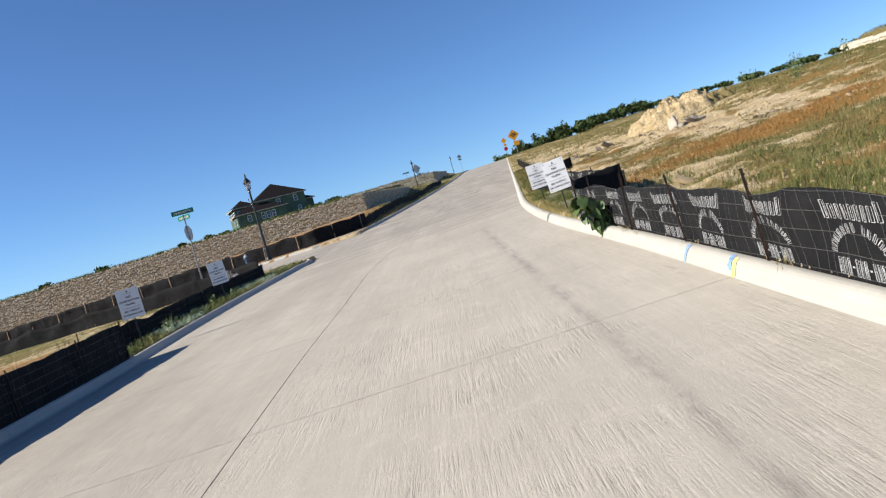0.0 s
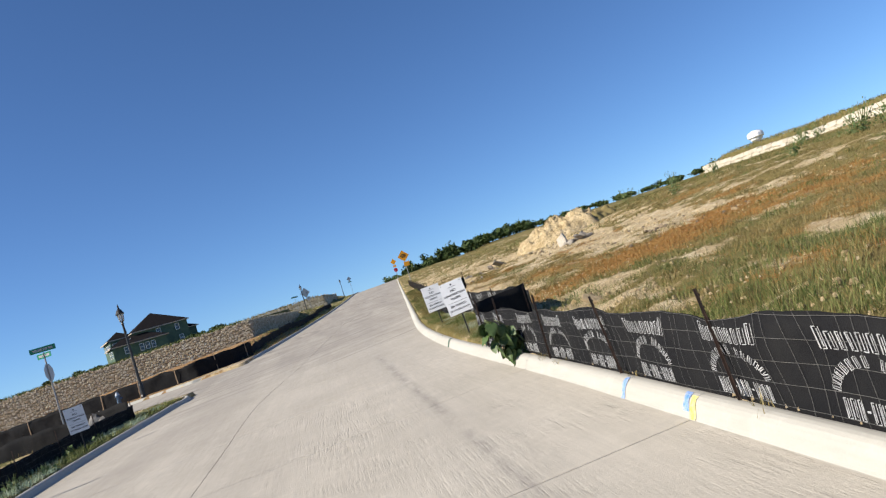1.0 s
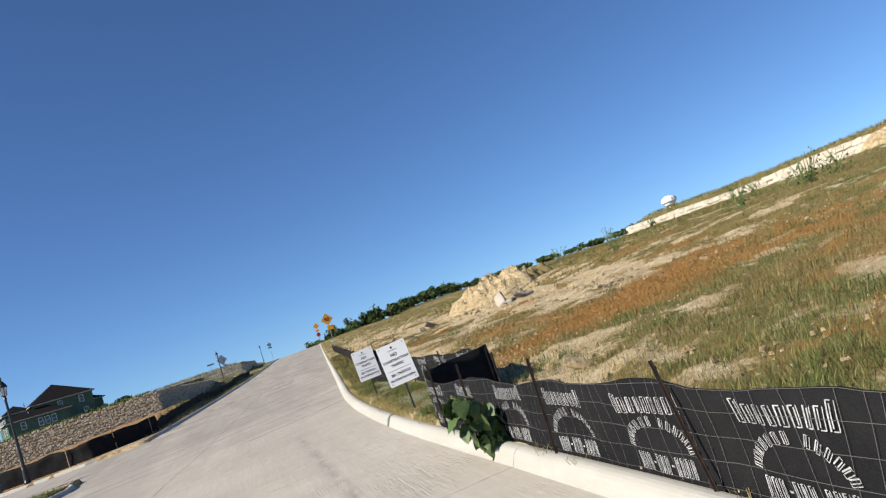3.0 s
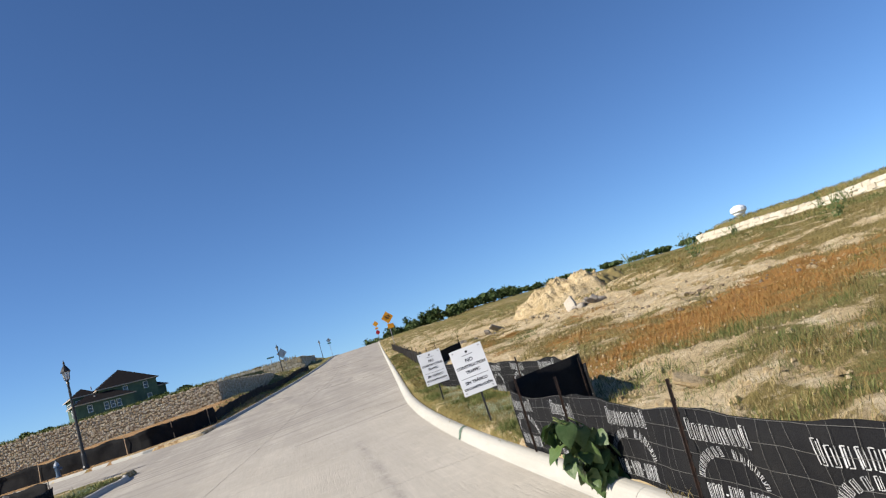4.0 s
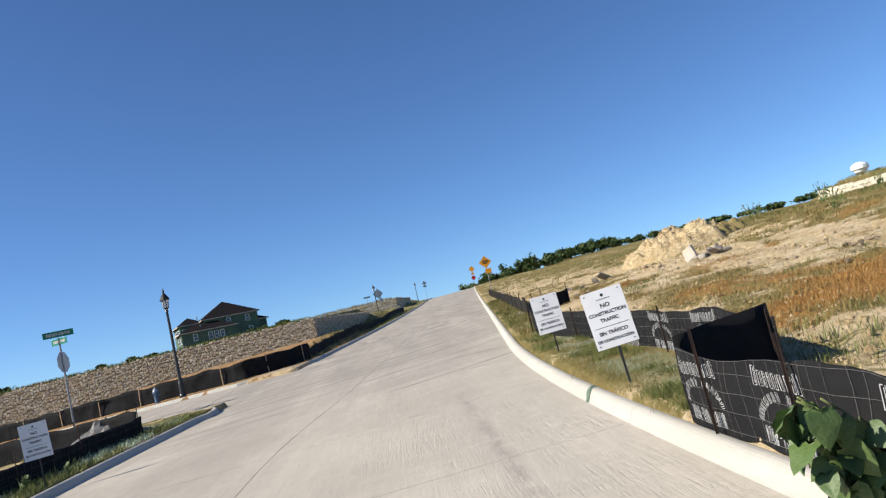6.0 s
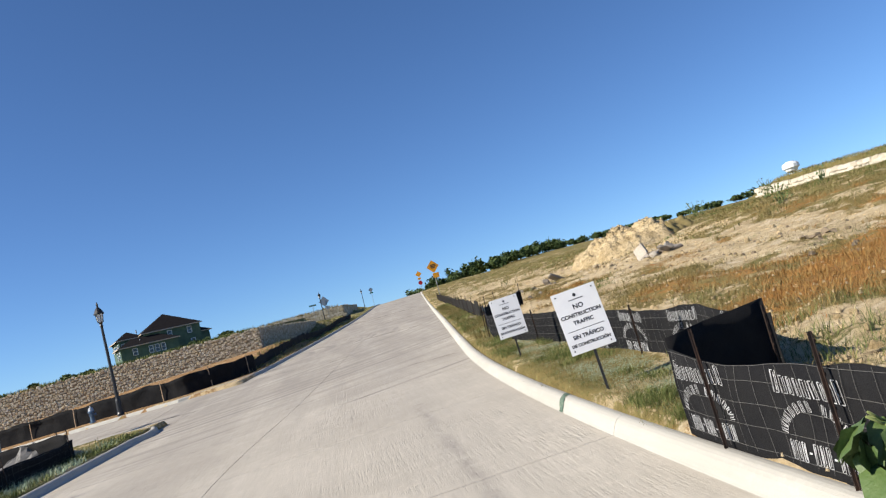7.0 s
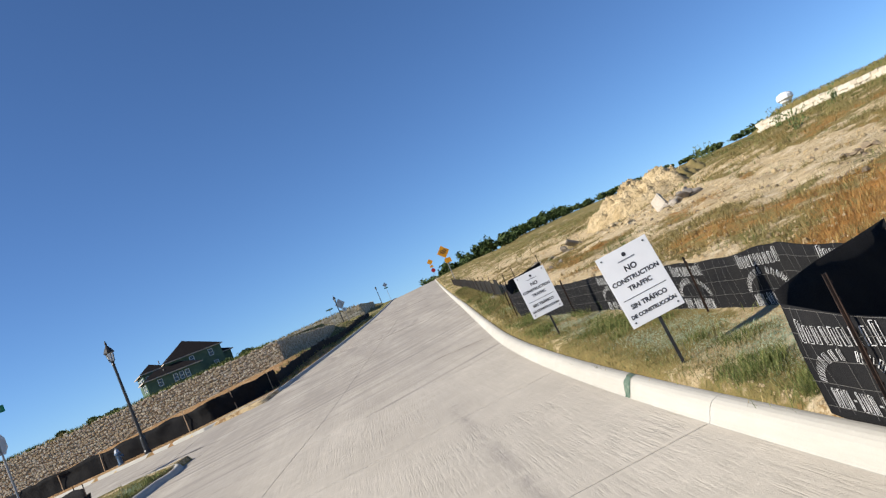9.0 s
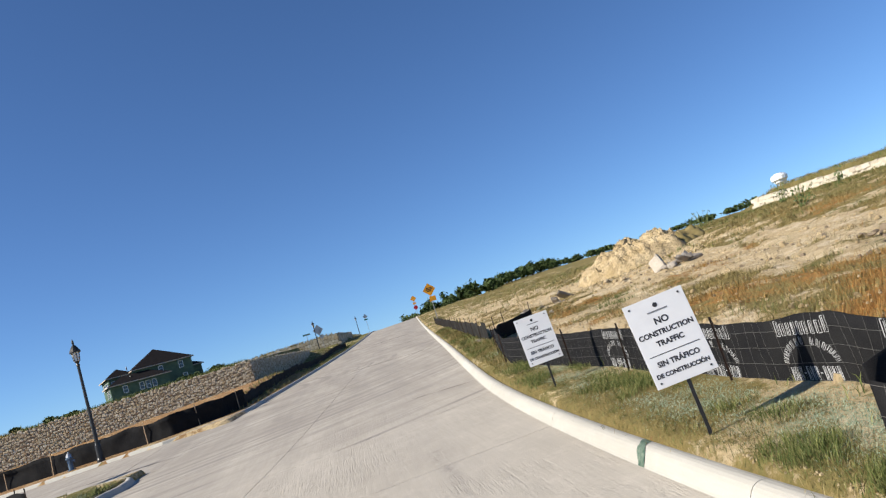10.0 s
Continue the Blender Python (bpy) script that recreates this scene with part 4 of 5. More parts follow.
box(bm, 0.55, 0.008, 0.55, pose(0, 0, 2.2, 0, 0, 20))
part("plaque", bm, ALUMINIUM, back_sign)
blade_sign = sign_pole(-3.7, 137, land_z(-3.7, 137), 3.4, "street_sign", "distant pole with a street name blade", "street sign")
name_blade(blade_sign, 3.4, 1.1, 10, 3)
crest_sign = sign_pole(8.75, 203, 11.4, 4.5, "road_sign", "distant sign plates on a pole at the crest", "road sign")
bm = bmesh.new()
plate(bm, 4, 0.6, pose(0, 0, 4.4, 0, 0, 10), 0.008, math.pi / 4)
part("diamond", bm, ALUMINIUM, crest_sign)
bm = bmesh.new()
box(bm, 0.9, 0.008, 0.3, pose(0, 0, 3.5, 0, 0, 10))
part("name_blade", bm, SIGN_GREEN, crest_sign)

# ---- hydrant and sheeting by the side street ----
hyd = thing("hydrant", Matrix.Translation((-12.75, 50.6, ground_at(-12.75, 50.6))), "blue fire hydrant before the long silt fence", "hydrant")
bm = bmesh.new()
lathe(bm, [(0.17, 0), (0.17, 0.05), (0.11, 0.06), (0.11, 0.5), (0.16, 0.52), (0.16, 0.57), (0.12, 0.6)], 14)
part("barrel", bm, BLUE, hyd)
bm = bmesh.new()
lathe(bm, [(0.14, 0.6), (0.12, 0.7), (0.06, 0.77), (0.03, 0.78), (0.03, 0.84)], 12)
part("bonnet", bm, ALUMINIUM, hyd, "white cap")
for turn in (0, 90, 180):
    bm = bmesh.new()
    lathe(bm, [(0.06, 0.1), (0.06, 0.18), (0.075, 0.18), (0.075, 0.22)], 10, Matrix.Translation((0, 0, 0.4)) @ pose(0, 0, 0, 90, 0, turn))
    part("outlet", bm, BLUE, hyd)


def crumpled(x, y, sx, sy, h, seed, label, material, name="plastic_sheet"):
    bm = bmesh.new()
    n = 14
    grid = [[None] * (n + 1) for _ in range(n + 1)]
    for i in range(n + 1):
        for j in range(n + 1):
            px, py = (i / n - 0.5) * sx, (j / n - 0.5) * sy
            k = max(0.0, 1 - (2 * abs(i / n - 0.5)) ** 2) * max(0.0, 1 - (2 * abs(j / n - 0.5)) ** 2)
            up = h * k * (0.7 + 0.9 * abs(noise.noise((px * 2.2, py * 2.2, seed)))) + 0.05 * noise.noise((px * 7, py * 7, seed))
            grid[i][j] = bm.verts.new((px, py, ground_at(x + px, y + py) - ground_at(x, y) + max(up, -0.03)))
    for i in range(n):
        for j in range(n):
            bm.faces.new((grid[i][j], grid[i + 1][j], grid[i + 1][j + 1], grid[i][j + 1]))
    return single(name, bm, material, Matrix.Translation((x, y, ground_at(x, y))), label, "sheet")


crumpled(-9.1, 33.2, 2.3, 1.5, 0.62, 2, "crumpled grey plastic sheet on the ground by the silt fence", TARP)
crumpled(-8.7, 19.2, 1.2, 0.9, 0.5, 5, "heap of loose black fabric beside the fence end", FABRIC, "fabric_heap")

# ---- fieldstone walls ----


def stone_verts(cx, cz, w, h, rng, proud):
    """An uneven stone as seen from the front, standing proud of the mortar: x across, z up, -y outwards."""
    n = 7
    ring = []
    for k in range(n):
        a = 2 * math.pi * (k + rng.uniform(-0.25, 0.25)) / n
        r = rng.uniform(0.86, 1.08)
        ring.append((cx + 0.5 * w * r * math.copysign(abs(math.cos(a)) ** 0.75, math.cos(a)), cz + 0.5 * h * r * math.copysign(abs(math.sin(a)) ** 0.75, math.sin(a))))
    back = [(x, 0.03, z) for x, z in ring]
    mid = [(cx + (x - cx) * 0.97, -0.6 * proud, cz + (z - cz) * 0.97) for x, z in ring]
    front = [(cx + (x - cx) * 0.7, -proud * rng.uniform(0.9, 1.2), cz + (z - cz) * 0.7) for x, z in ring]
    faces = [tuple(range(2 * n, 3 * n))]
    for a, b in ((0, n), (n, 2 * n)):
        for k in range(n):
            faces.append((a + k, a + (k + 1) % n, b + (k + 1) % n, b + k))
    return back + mid + front, faces


def stone_wall(name, start, end, base, top, label, seed, singles=(), size=0.5, thick=0.6):
    """A wall from start to end, with its stones on the face to the right of that way. base and top give z by length."""
    rng = random.Random(seed)
    a, b = Vector(start), Vector(end)
    d = (b - a).normalized()
    length = (b - a).length
    m = Matrix(((d.x, -d.y, 0, a.x), (d.y, d.x, 0, a.y), (0, 0, 1, 0), (0, 0, 0, 1)))
    wall = tagged(new(name), label, "wall", kind="structure")
    n = max(2, int(length / 2))
    verts, faces = [], []
    for i in range(n + 1):
        s = length * i / n
        lo, hi = base(s) - 0.6, top(s) - 0.06
        verts += [m @ Vector((s, 0, lo)), m @ Vector((s, 0, hi)), m @ Vector((s, thick, hi)), m @ Vector((s, thick, lo))]
    for i in range(n):
        for k in range(4):
            faces.append((4 * i + k, 4 * i + (k + 1) % 4, 4 * i + 4 + (k + 1) % 4, 4 * i + 4 + k))
    faces += [(0, 1, 2, 3), (4 * n + 3, 4 * n + 2, 4 * n + 1, 4 * n)]
    core = raw("mortar", [tuple(v) for v in verts], faces, MORTAR, wall)
    bm = bmesh.new()
    bm.from_mesh(core.data)
    bmesh.ops.recalc_face_normals(bm, faces=bm.faces)
    bm.to_mesh(core.data)
    bm.free()
    rest_v, rest_f, made = [], [], 0
    lowest = min(base(length * i / 40) for i in range(41)) - 0.3
    highest = max(top(length * i / 40) for i in range(41))
    z = lowest
    while z < highest:
        h = size * rng.uniform(0.62, 0.95)
        s = -rng.uniform(0, size)
        while s < length:
            w = size * rng.uniform(0.65, 1.45)
            hh = h * rng.uniform(0.85, 1.25)
            cs, cz = s + w / 2, z + h / 2 + 0.09 * rng.uniform(-1, 1)
            if 0 < cs < length and cz + hh * 0.4 < top(cs) + 0.08 and cz > base(cs) - 0.25:
                v, f = stone_verts(cs, cz, w * 1.05, hh * 1.03, rng, rng.uniform(0.02, 0.055))
                v = [tuple(m @ Vector(q)) for q in v]
                if made < 290 and singles and singles[0] < cs < singles[1]:
                    raw("stone", v, f, WALL_STONE, wall)
                    made += 1
                else:
                    k = len(rest_v)
                    rest_v += v
                    rest_f += [tuple(q + k for q in face) for face in f]
            s += w
        z += h * 0.97
    tagged(raw("stones", rest_v, rest_f, WALL_STONE, wall), kind="stuff")
    return wall


LEFT_END = -64.0
LENGTH = WALL_X - LEFT_END
stone_wall("wall_fieldstone", (LEFT_END, WALL_Y), (WALL_X, WALL_Y), lambda s: 2.35 + 0.0335 * s if s < LENGTH - 23 else 2.98 + 0.055 * (s - LENGTH + 23),
           lambda s: wall_top(LEFT_END + s, WALL_Y), "tan fieldstone retaining wall above the side street", 5, (LENGTH - 8, LENGTH), 0.23)
stone_wall("wall_fieldstone_side", (WALL_X, WALL_Y + 0.02), (wall_side(104), 104), lambda s: 4.1 + 0.09 * s, lambda s: 6.15 + 0.03 * s,
           "shaded fieldstone retaining wall facing the street", 6, (), 0.25)
stone_wall("wall_fieldstone_uphill", (-26, 150), (1.0, 150), lambda s: 8.6 + 0.01 * s, lambda s: 10.3 + 0.018 * s, "distant fieldstone retaining wall uphill", 8, (), 0.6)
stone_wall("wall_fieldstone_corner", (1.0, 150.02), (3.9, 172), lambda s: 8.9 + 0.08 * s, lambda s: 10.8 + 0.03 * s, "distant shaded fieldstone wall along the street", 9, (), 0.6)

# pale block wall on the far slope to the right
pale = tagged(new("wall_limestone"), "pale limestone block wall along the far slope", "wall", kind="structure")
rng = random.Random(12)
block_meshes = []
for k in range(6):
    bm = bmesh.new()
    box(bm, 1.5 * rng.uniform(0.85, 1.1), 0.8, 0.55, None, 0.05)
    for v in bm.verts:
        v.co += Vector((rng.uniform(-1, 1), rng.uniform(-1, 1), rng.uniform(-1, 1))) * 0.045
    block_meshes.append(mesh_of("block", bm, LIMESTONE))
p0, p1 = Vector((59.5, 42)), Vector((69.5, 128))
steps = int((p1 - p0).length / 1.5)
for i in range(steps):
    q = p0 + (p1 - p0) * (i / steps)
    low = land_z(q.x, q.y)
    up = 1.95 + 0.25 * math.sin(i * 0.35) - (0.5 * smooth(0.75, 1.0, i / steps))
    for k in range(4):
        shared("block", block_meshes[(i * 5 + k * 3) % 6], pale, Matrix.Translation((q.x + rng.uniform(-0.1, 0.1), q.y + 0.7 * (k % 2), low + (0.5 + 0.03 * math.sin(i * 0.35)) * k - 0.15)) @ Matrix.Rotation(math.atan2(p1.y - p0.y, p1.x - p0.x) + rng.uniform(-0.06, 0.06), 4, "Z"))

# ---- house on the made-up ground ----


def hip_roof(bm, x0, x1, y0, y1, z, h, over=0.5, ridge_end=None):
    """A hip roof with thickness over a rectangle."""
    x0, x1, y0, y1 = x0 - over, x1 + over, y0 - over, y1 + over
    w, d = x1 - x0, y1 - y0
    k = min(w, d) / 2
    if w >= d:
        r = [(x0 + k, (y0 + y1) / 2), (x1 - k, (y0 + y1) / 2)]
    else:
        r = [((x0 + x1) / 2, y0 + k), ((x0 + x1) / 2, y1 - k)]
    low = [bm.verts.new((x, y, z)) for x, y in ((x0, y0), (x1, y0), (x1, y1), (x0, y1))]
    edge = [bm.verts.new((v.co.x, v.co.y, z + 0.14)) for v in low]
    top = [bm.verts.new((x, y, z + h)) for x, y in r]
    bm.faces.new(low[::-1])
    for i in range(4):
        bm.faces.new((low[i], low[(i + 1) % 4], edge[(i + 1) % 4], edge[i]))
    if w >= d:
        quads = [(edge[0], edge[1], top[1], top[0]), (edge[1], edge[2], top[1]), (edge[2], edge[3], top[0], top[1]), (edge[3], edge[0], top[0])]
    else:
        quads = [(edge[0], edge[1], top[0]), (edge[1], edge[2], top[1], top[0]), (edge[2], edge[3], top[1]), (edge[3], edge[0], top[0], top[1])]
    for q in quads:
        bm.faces.new(q)
    return bm


HOUSE_Z = wall_top(-32, 158) + 2.3
house = thing("house", Matrix.Translation((-31.8, 157.5, HOUSE_Z)) @ Matrix.Rotation(radians(24), 4, "Z") @ Matrix.Scale(0.84, 4), "unfinished two-storey house with green sheathing and dark shingles", "house")


def house_block(x0, x1, y0, y1, h, roof_h, name):
    bm = bmesh.new()
    box(bm, x1 - x0, y1 - y0, h, Matrix.Translation(((x0 + x1) / 2, (y0 + y1) / 2, 0)))
    w = part("wall", bm, SHEATHING, house)
    bm = bmesh.new()
    hip_roof(bm, x0, x1, y0, y1, h, roof_h)
    r = part("roof", bm, SHINGLE, house, "dark brown shingle hip roof")
    for a, b in (((x0 - 0.55, y0 - 0.55), (x1 + 0.55, y0 - 0.55)), ((x0 - 0.55, y1 + 0.55), (x0 - 0.55, y0 - 0.55))):
        bm = bmesh.new()
        d = Vector((b[0] - a[0], b[1] - a[1]))
        box(bm, d.length, 0.05, 0.22, Matrix.Translation(((a[0] + b[0]) / 2, (a[1] + b[1]) / 2, h - 0.06)) @ Matrix.Rotation(math.atan2(d.y, d.x), 4, "Z"))
        part("fascia", bm, TRIM_WOOD, r)
    return w


def house_window(x, y, z, w, h, turn):
    m = Matrix.Translation((x, y, z)) @ Matrix.Rotation(radians(turn), 4, "Z")
    bm = bmesh.new()
    for px, pz, sx, sz in ((0, 0, w, 0.12), (0, h - 0.12, w, 0.12), (-w / 2 + 0.06, 0, 0.12, h), (w / 2 - 0.06, 0, 0.12, h), (0, h / 2 - 0.04, w, 0.08)):
        box(bm, sx, 0.12, sz, m @ Matrix.Translation((px, -0.03, pz)))
    win = part("window", bm, WINDOW_WHITE, house, "white-framed window")
    bm = bmesh.new()
    box(bm, w - 0.1, 0.05, h - 0.1, m @ Matrix.Translation((0, -0.02, 0.05)))
    part("pane", bm, GLASS, win)


house_block(-3.3, 8.6, 0, 13.0, 5.1, 4.05, "main")
house_block(-8.0, -3.32, 3.0, 12.0, 4.9, 1.9, "wing")
house_block(-9.0, 2.6, -3.2, 2.98, 2.75, 1.9, "front")
house_block(8.62, 11.4, 4, 9, 3.4, 1.1, "side")
for x in (2.0, 6.2):
    house_window(x, -0.03, 3.3, 1.0, 1.5, 0)
    house_window(x + 0.4, -0.03, 0.5, 1.0, 1.6, 0)
for k in range(4):
    house_window(-8.03, 4.2 + 1.9 * k, 3.0, 1.2, 1.3, -90)
    if k < 3:
        house_window(-7.1 + 1.3 * k, 2.97, 3.1, 1.0, 1.2, 0)
for k in range(3):
    house_window(-3.0 + 1.25 * k, -3.23, 0.7, 0.95, 1.6, 0)
house_window(-6.2, -3.23, 0.9, 1.0, 1.5, 0)
for k in range(2):
    house_window(-9.03, -2.0 + 2.4 * k, 0.8, 1.0, 1.5, -90)
for x, y, z in ((3.2, 5.2, 8.2), (5.6, 4.4, 7.2), (-3.5, 6.0, 6.4), (-4.5, -1.5, 3.7), (1.2, 3.2, 6.4)):
    bm = bmesh.new()
    lathe(bm, [(0.12, -0.3), (0.12, 0.5)], 8, Matrix.Translation((x, y, z)))
    part("vent_pipe", bm, ALUMINIUM, house)

# ---- water tower ----
tower = thing("water_tower", Matrix.Translation((482, 760, 41.5)) @ Matrix.Scale(0.72, 4), "white water tower far beyond the hill", "water tower")
bm = bmesh.new()
lathe(bm, [(4.4, -45), (3.6, 4), (3.4, 30), (5.0, 34)], 24)
part("shaft", bm, TANK, tower, smooth=True)
bm = bmesh.new()
lathe(bm, [(5.4, 33), (8.2, 34.6), (9.4, 37.4), (11.6, 38.6), (11.9, 39.2), (11.9, 43.6), (11.3, 44.4), (9.6, 46.4), (6.2, 47.4), (5.8, 48.2), (0.6, 48.6)], 14)
part("tank", bm, TANK, tower)

# ---- spoil mound, broken slabs and stones ----


def mound(x, y, sx, sy, h, seed, name, material, label):
    """A heap with gullies, steep towards the street."""
    bm = bmesh.new()
    n, rings = 96, 34
    grid = []
    for i in range(rings + 1):
        r = i / rings
        row_ = []
        for k in range(n):
            a = 2 * math.pi * k / n
            wob = 1 + 0.16 * noise.noise((math.cos(a) * 1.6, math.sin(a) * 1.6, seed))
            px, py = sx * r * wob * math.cos(a), sy * r * wob * math.sin(a)
            k2 = (1 - r ** 3.2) ** 0.8 if r < 1 else 0
            up = h * k2 * (0.86 + 0.16 * r * math.cos(a - 0.4))
            up += 0.3 * k2 ** 0.5 * noise.fractal((px * 0.9, py * 0.9, seed), 0.9, 2.1, 5)
            up -= 0.42 * k2 ** 0.5 * abs(noise.noise((math.cos(a) * 5, math.sin(a) * 5, r * 2.5 + seed)))
            up = round(up / 0.22) * 0.22 * 0.3 + up * 0.7
            up += 0.36 * k2 ** 0.5 * (abs(noise.noise((px * 2.0, py * 1.1, seed + 3))) + 0.6 * abs(noise.noise((px * 4.3, py * 3.1, seed + 5))) - 0.3)
            row_.append(bm.verts.new((px, py, land_z(x + px, y + py) - land_z(x, y) + up - 0.04)))
        grid.append(row_)
    for a, b in zip(grid[1:], grid[2:]):
        for k in range(n):
            bm.faces.new((a[k], b[k], b[(k + 1) % n], a[(k + 1) % n]))
    for k in range(1, n):
        bm.faces.new((grid[1][k], grid[1][(k + 1) % n], grid[0][0]))
    bmesh.ops.delete(bm, geom=[v for v in bm.verts if not v.link_faces], context="VERTS")
    bmesh.ops.recalc_face_normals(bm, faces=bm.faces)
    return single(name, bm, material, Matrix.Translation((x, y, land_z(x, y))), label, "mound", smooth=True)


spoil = mound(15.9, 51.0, 3.0, 3.4, 1.42, 4, "spoil_mound", SPOIL, "tall tan heap of eroded spoil earth on the hillside")
mound(17.7, 51.2, 2.4, 2.6, 0.85, 7, "spoil_mound", OVERGROWN, "low brown heap of overgrown earth beside the tan one")
mound(62.5, 62, 4.0, 4.0, 2.2, 9, "spoil_mound", SPOIL, "tan earth heap behind the pale block wall")

rng = random.Random(21)


def broken_slab(x, y, sx, sy, sz, rot, label, material=RUBBLE):
    bm = bmesh.new()
    box(bm, sx, sy, sz, None, 0.03)
    for v in bm.verts:
        v.co += Vector((rng.uniform(-1, 1) * 0.09 * sx, rng.uniform(-1, 1) * 0.09 * sy, rng.uniform(-1, 1) * 0.08 * sz))
    return single("broken_slab", bm, material, Matrix.Translation((x, y, ground_at(x, y) + 0.3 * sy * math.sin(math.radians(abs(rot[0]))))) @ pose(0, 0, 0, *rot), label, "debris", "broken concrete")


broken_slab(12.7, 40.3, 0.46, 0.78, 0.22, (48, -34, -40), "pale broken concrete slab tilted on the slope", PALE_SLAB)
broken_slab(4.6, 14.7, 0.5, 0.2, 0.08, (24, 28, -24), "small pale broken slab leaning by the fence", CHALK)
broken_slab(9.6, 44.5, 0.7, 0.3, 0.12, (15, 40, 60), "grey broken concrete piece on bare soil")
broken_slab(10.3, 45.2, 0.8, 0.35, 0.12, (-20, 30, 10), "grey broken concrete piece on bare soil")


def boulder(x, y, s, material, label, group, seed):
    r = random.Random(seed)
    bm = bmesh.new()
    rough_stone(bm, s * r.uniform(0.8, 1.3), s * r.uniform(0.8, 1.2), s * r.uniform(0.55, 0.9), r)
    return single("boulder", bm, material, Matrix.Translation((x, y, ground_at(x, y) + s * (0.12 + (0.22 * r.random() if "mound" in group else 0)))) @ Matrix.Rotation(r.uniform(0, 6), 4, "Z"), label, "stone", group)


for k in range(20):
    boulder(12.55 + rng.uniform(0, 1.0), 39.75 - rng.uniform(0, 0.8), rng.uniform(0.3, 0.62), RUBBLE, "grey rubble boulder by the spoil mound", "rubble by the mound", k)
for k in range(18):
    boulder(12.2 + rng.gauss(0, 0.6), 43.0 + rng.gauss(0, 0.9), rng.uniform(0.15, 0.4), CHALK, "tan clod of earth on the slope", "clods on the slope", 50 + k)
for k in range(9):
    boulder(11.5 + rng.gauss(0, 0.3), 26.3 + rng.gauss(0, 0.4), rng.uniform(0.12, 0.3), DARK_EARTH, "dark clod on the bare strip", "clods on the bare strip", 90 + k)
for k in range(16):
    boulder(6.3 + rng.gauss(0, 0.7), 38.6 + rng.gauss(0, 0.5), rng.uniform(0.18, 0.42), RUBBLE, "grey rubble inside the fence return", "rubble in the fence return", 120 + k)
for k in range(14):
    boulder(9.4 + rng.gauss(0, 0.8), 44.6 + rng.gauss(0, 0.5), rng.uniform(0.14, 0.34), RUBBLE, "small grey rubble on bare soil", "rubble on bare soil", 150 + k)


def scatter(name, count, place, size, material, label, seed, onto=None):
    """Clods and stones too many to count, as one thing."""
    r = random.Random(seed)
    verts, faces = [], []
    for _ in range(count):
        x, y = place(r)
        s = size * r.uniform(0.4, 1.6)
        z = ground_at(x, y)
        if onto:
            x, y, z = onto.matrix_world @ r.choice(onto.data.vertices).co
        k = len(verts)
        a = r.uniform(0, 6)
        for i in range(5):
            b = a + i * 1.257
            q = s * r.uniform(0.6, 1.1)
            verts.append((x + q * math.cos(b), y + q * math.sin(b), z - 0.01))
            verts.append((x + 0.6 * q * math.cos(b), y + 0.6 * q * math.sin(b), z + s * r.uniform(0.4, 0.9)))
        for i in range(5):
            c, d = k + 2 * i, k + 2 * ((i + 1) % 5)
            faces.append((c, d, d + 1, c + 1))
        faces.append(tuple(k + 2 * i + 1 for i in range(5)))
    return tagged(raw(name, verts, faces, material), label, "stones", kind="stuff")


def on_strip(r):
    y = r.uniform(18, 70)
    return (r.uniform(8.5, 17), y) if r.random() < 0.7 else (middle(y) + HALF + r.uniform(1.7, 4), y)


scatter("clods", 2200, on_strip, 0.03, SPOIL, "tan clods and pebbles on bare soil", 33)
def by_fence(r):
    y = r.uniform(5, 34)
    return middle(y) + HALF + 0.7 + abs(r.gauss(0, 1.6)) + (1.0 if y > 15.4 else 0.0), y


scatter("clods", 2600, by_fence, 0.022, CHALK, "pale crumbs and pebbles on the sandy lip behind the fence", 38)
scatter("clods", 260, by_fence, 0.055, SPOIL, "tan lumps of earth on the sandy lip behind the fence", 39)
scatter("clods", 130, lambda r: (9 + 0.16 * r.uniform(0, 30) + r.gauss(0, 0.5), r.uniform(20, 44)), 0.055, DARK_EARTH, "dark lumps turned up along the bare strip", 40)
scatter("clods", 170, lambda r: (13 + r.gauss(0, 1.6), r.uniform(20, 60)), 0.07, SPOIL, "larger tan clods on the bare strip", 34)
bpy.context.view_layer.update()
scatter("clods", 110, lambda r: (16, 52), 0.075, SPOIL, "blocky clods on the tan spoil mound", 36, spoil)
scatter("clods", 420, lambda r: (r.uniform(11, 18), r.uniform(42, 49)), 0.06, SPOIL, "clods at the foot of the spoil mound", 37)
scatter("crumbs", 500, lambda r: (middle(0) + HALF + 0.36 + r.uniform(0, 0.12), r.uniform(3, 17)), 0.012, CHALK, "crumbs of soil between kerb and fence", 35)

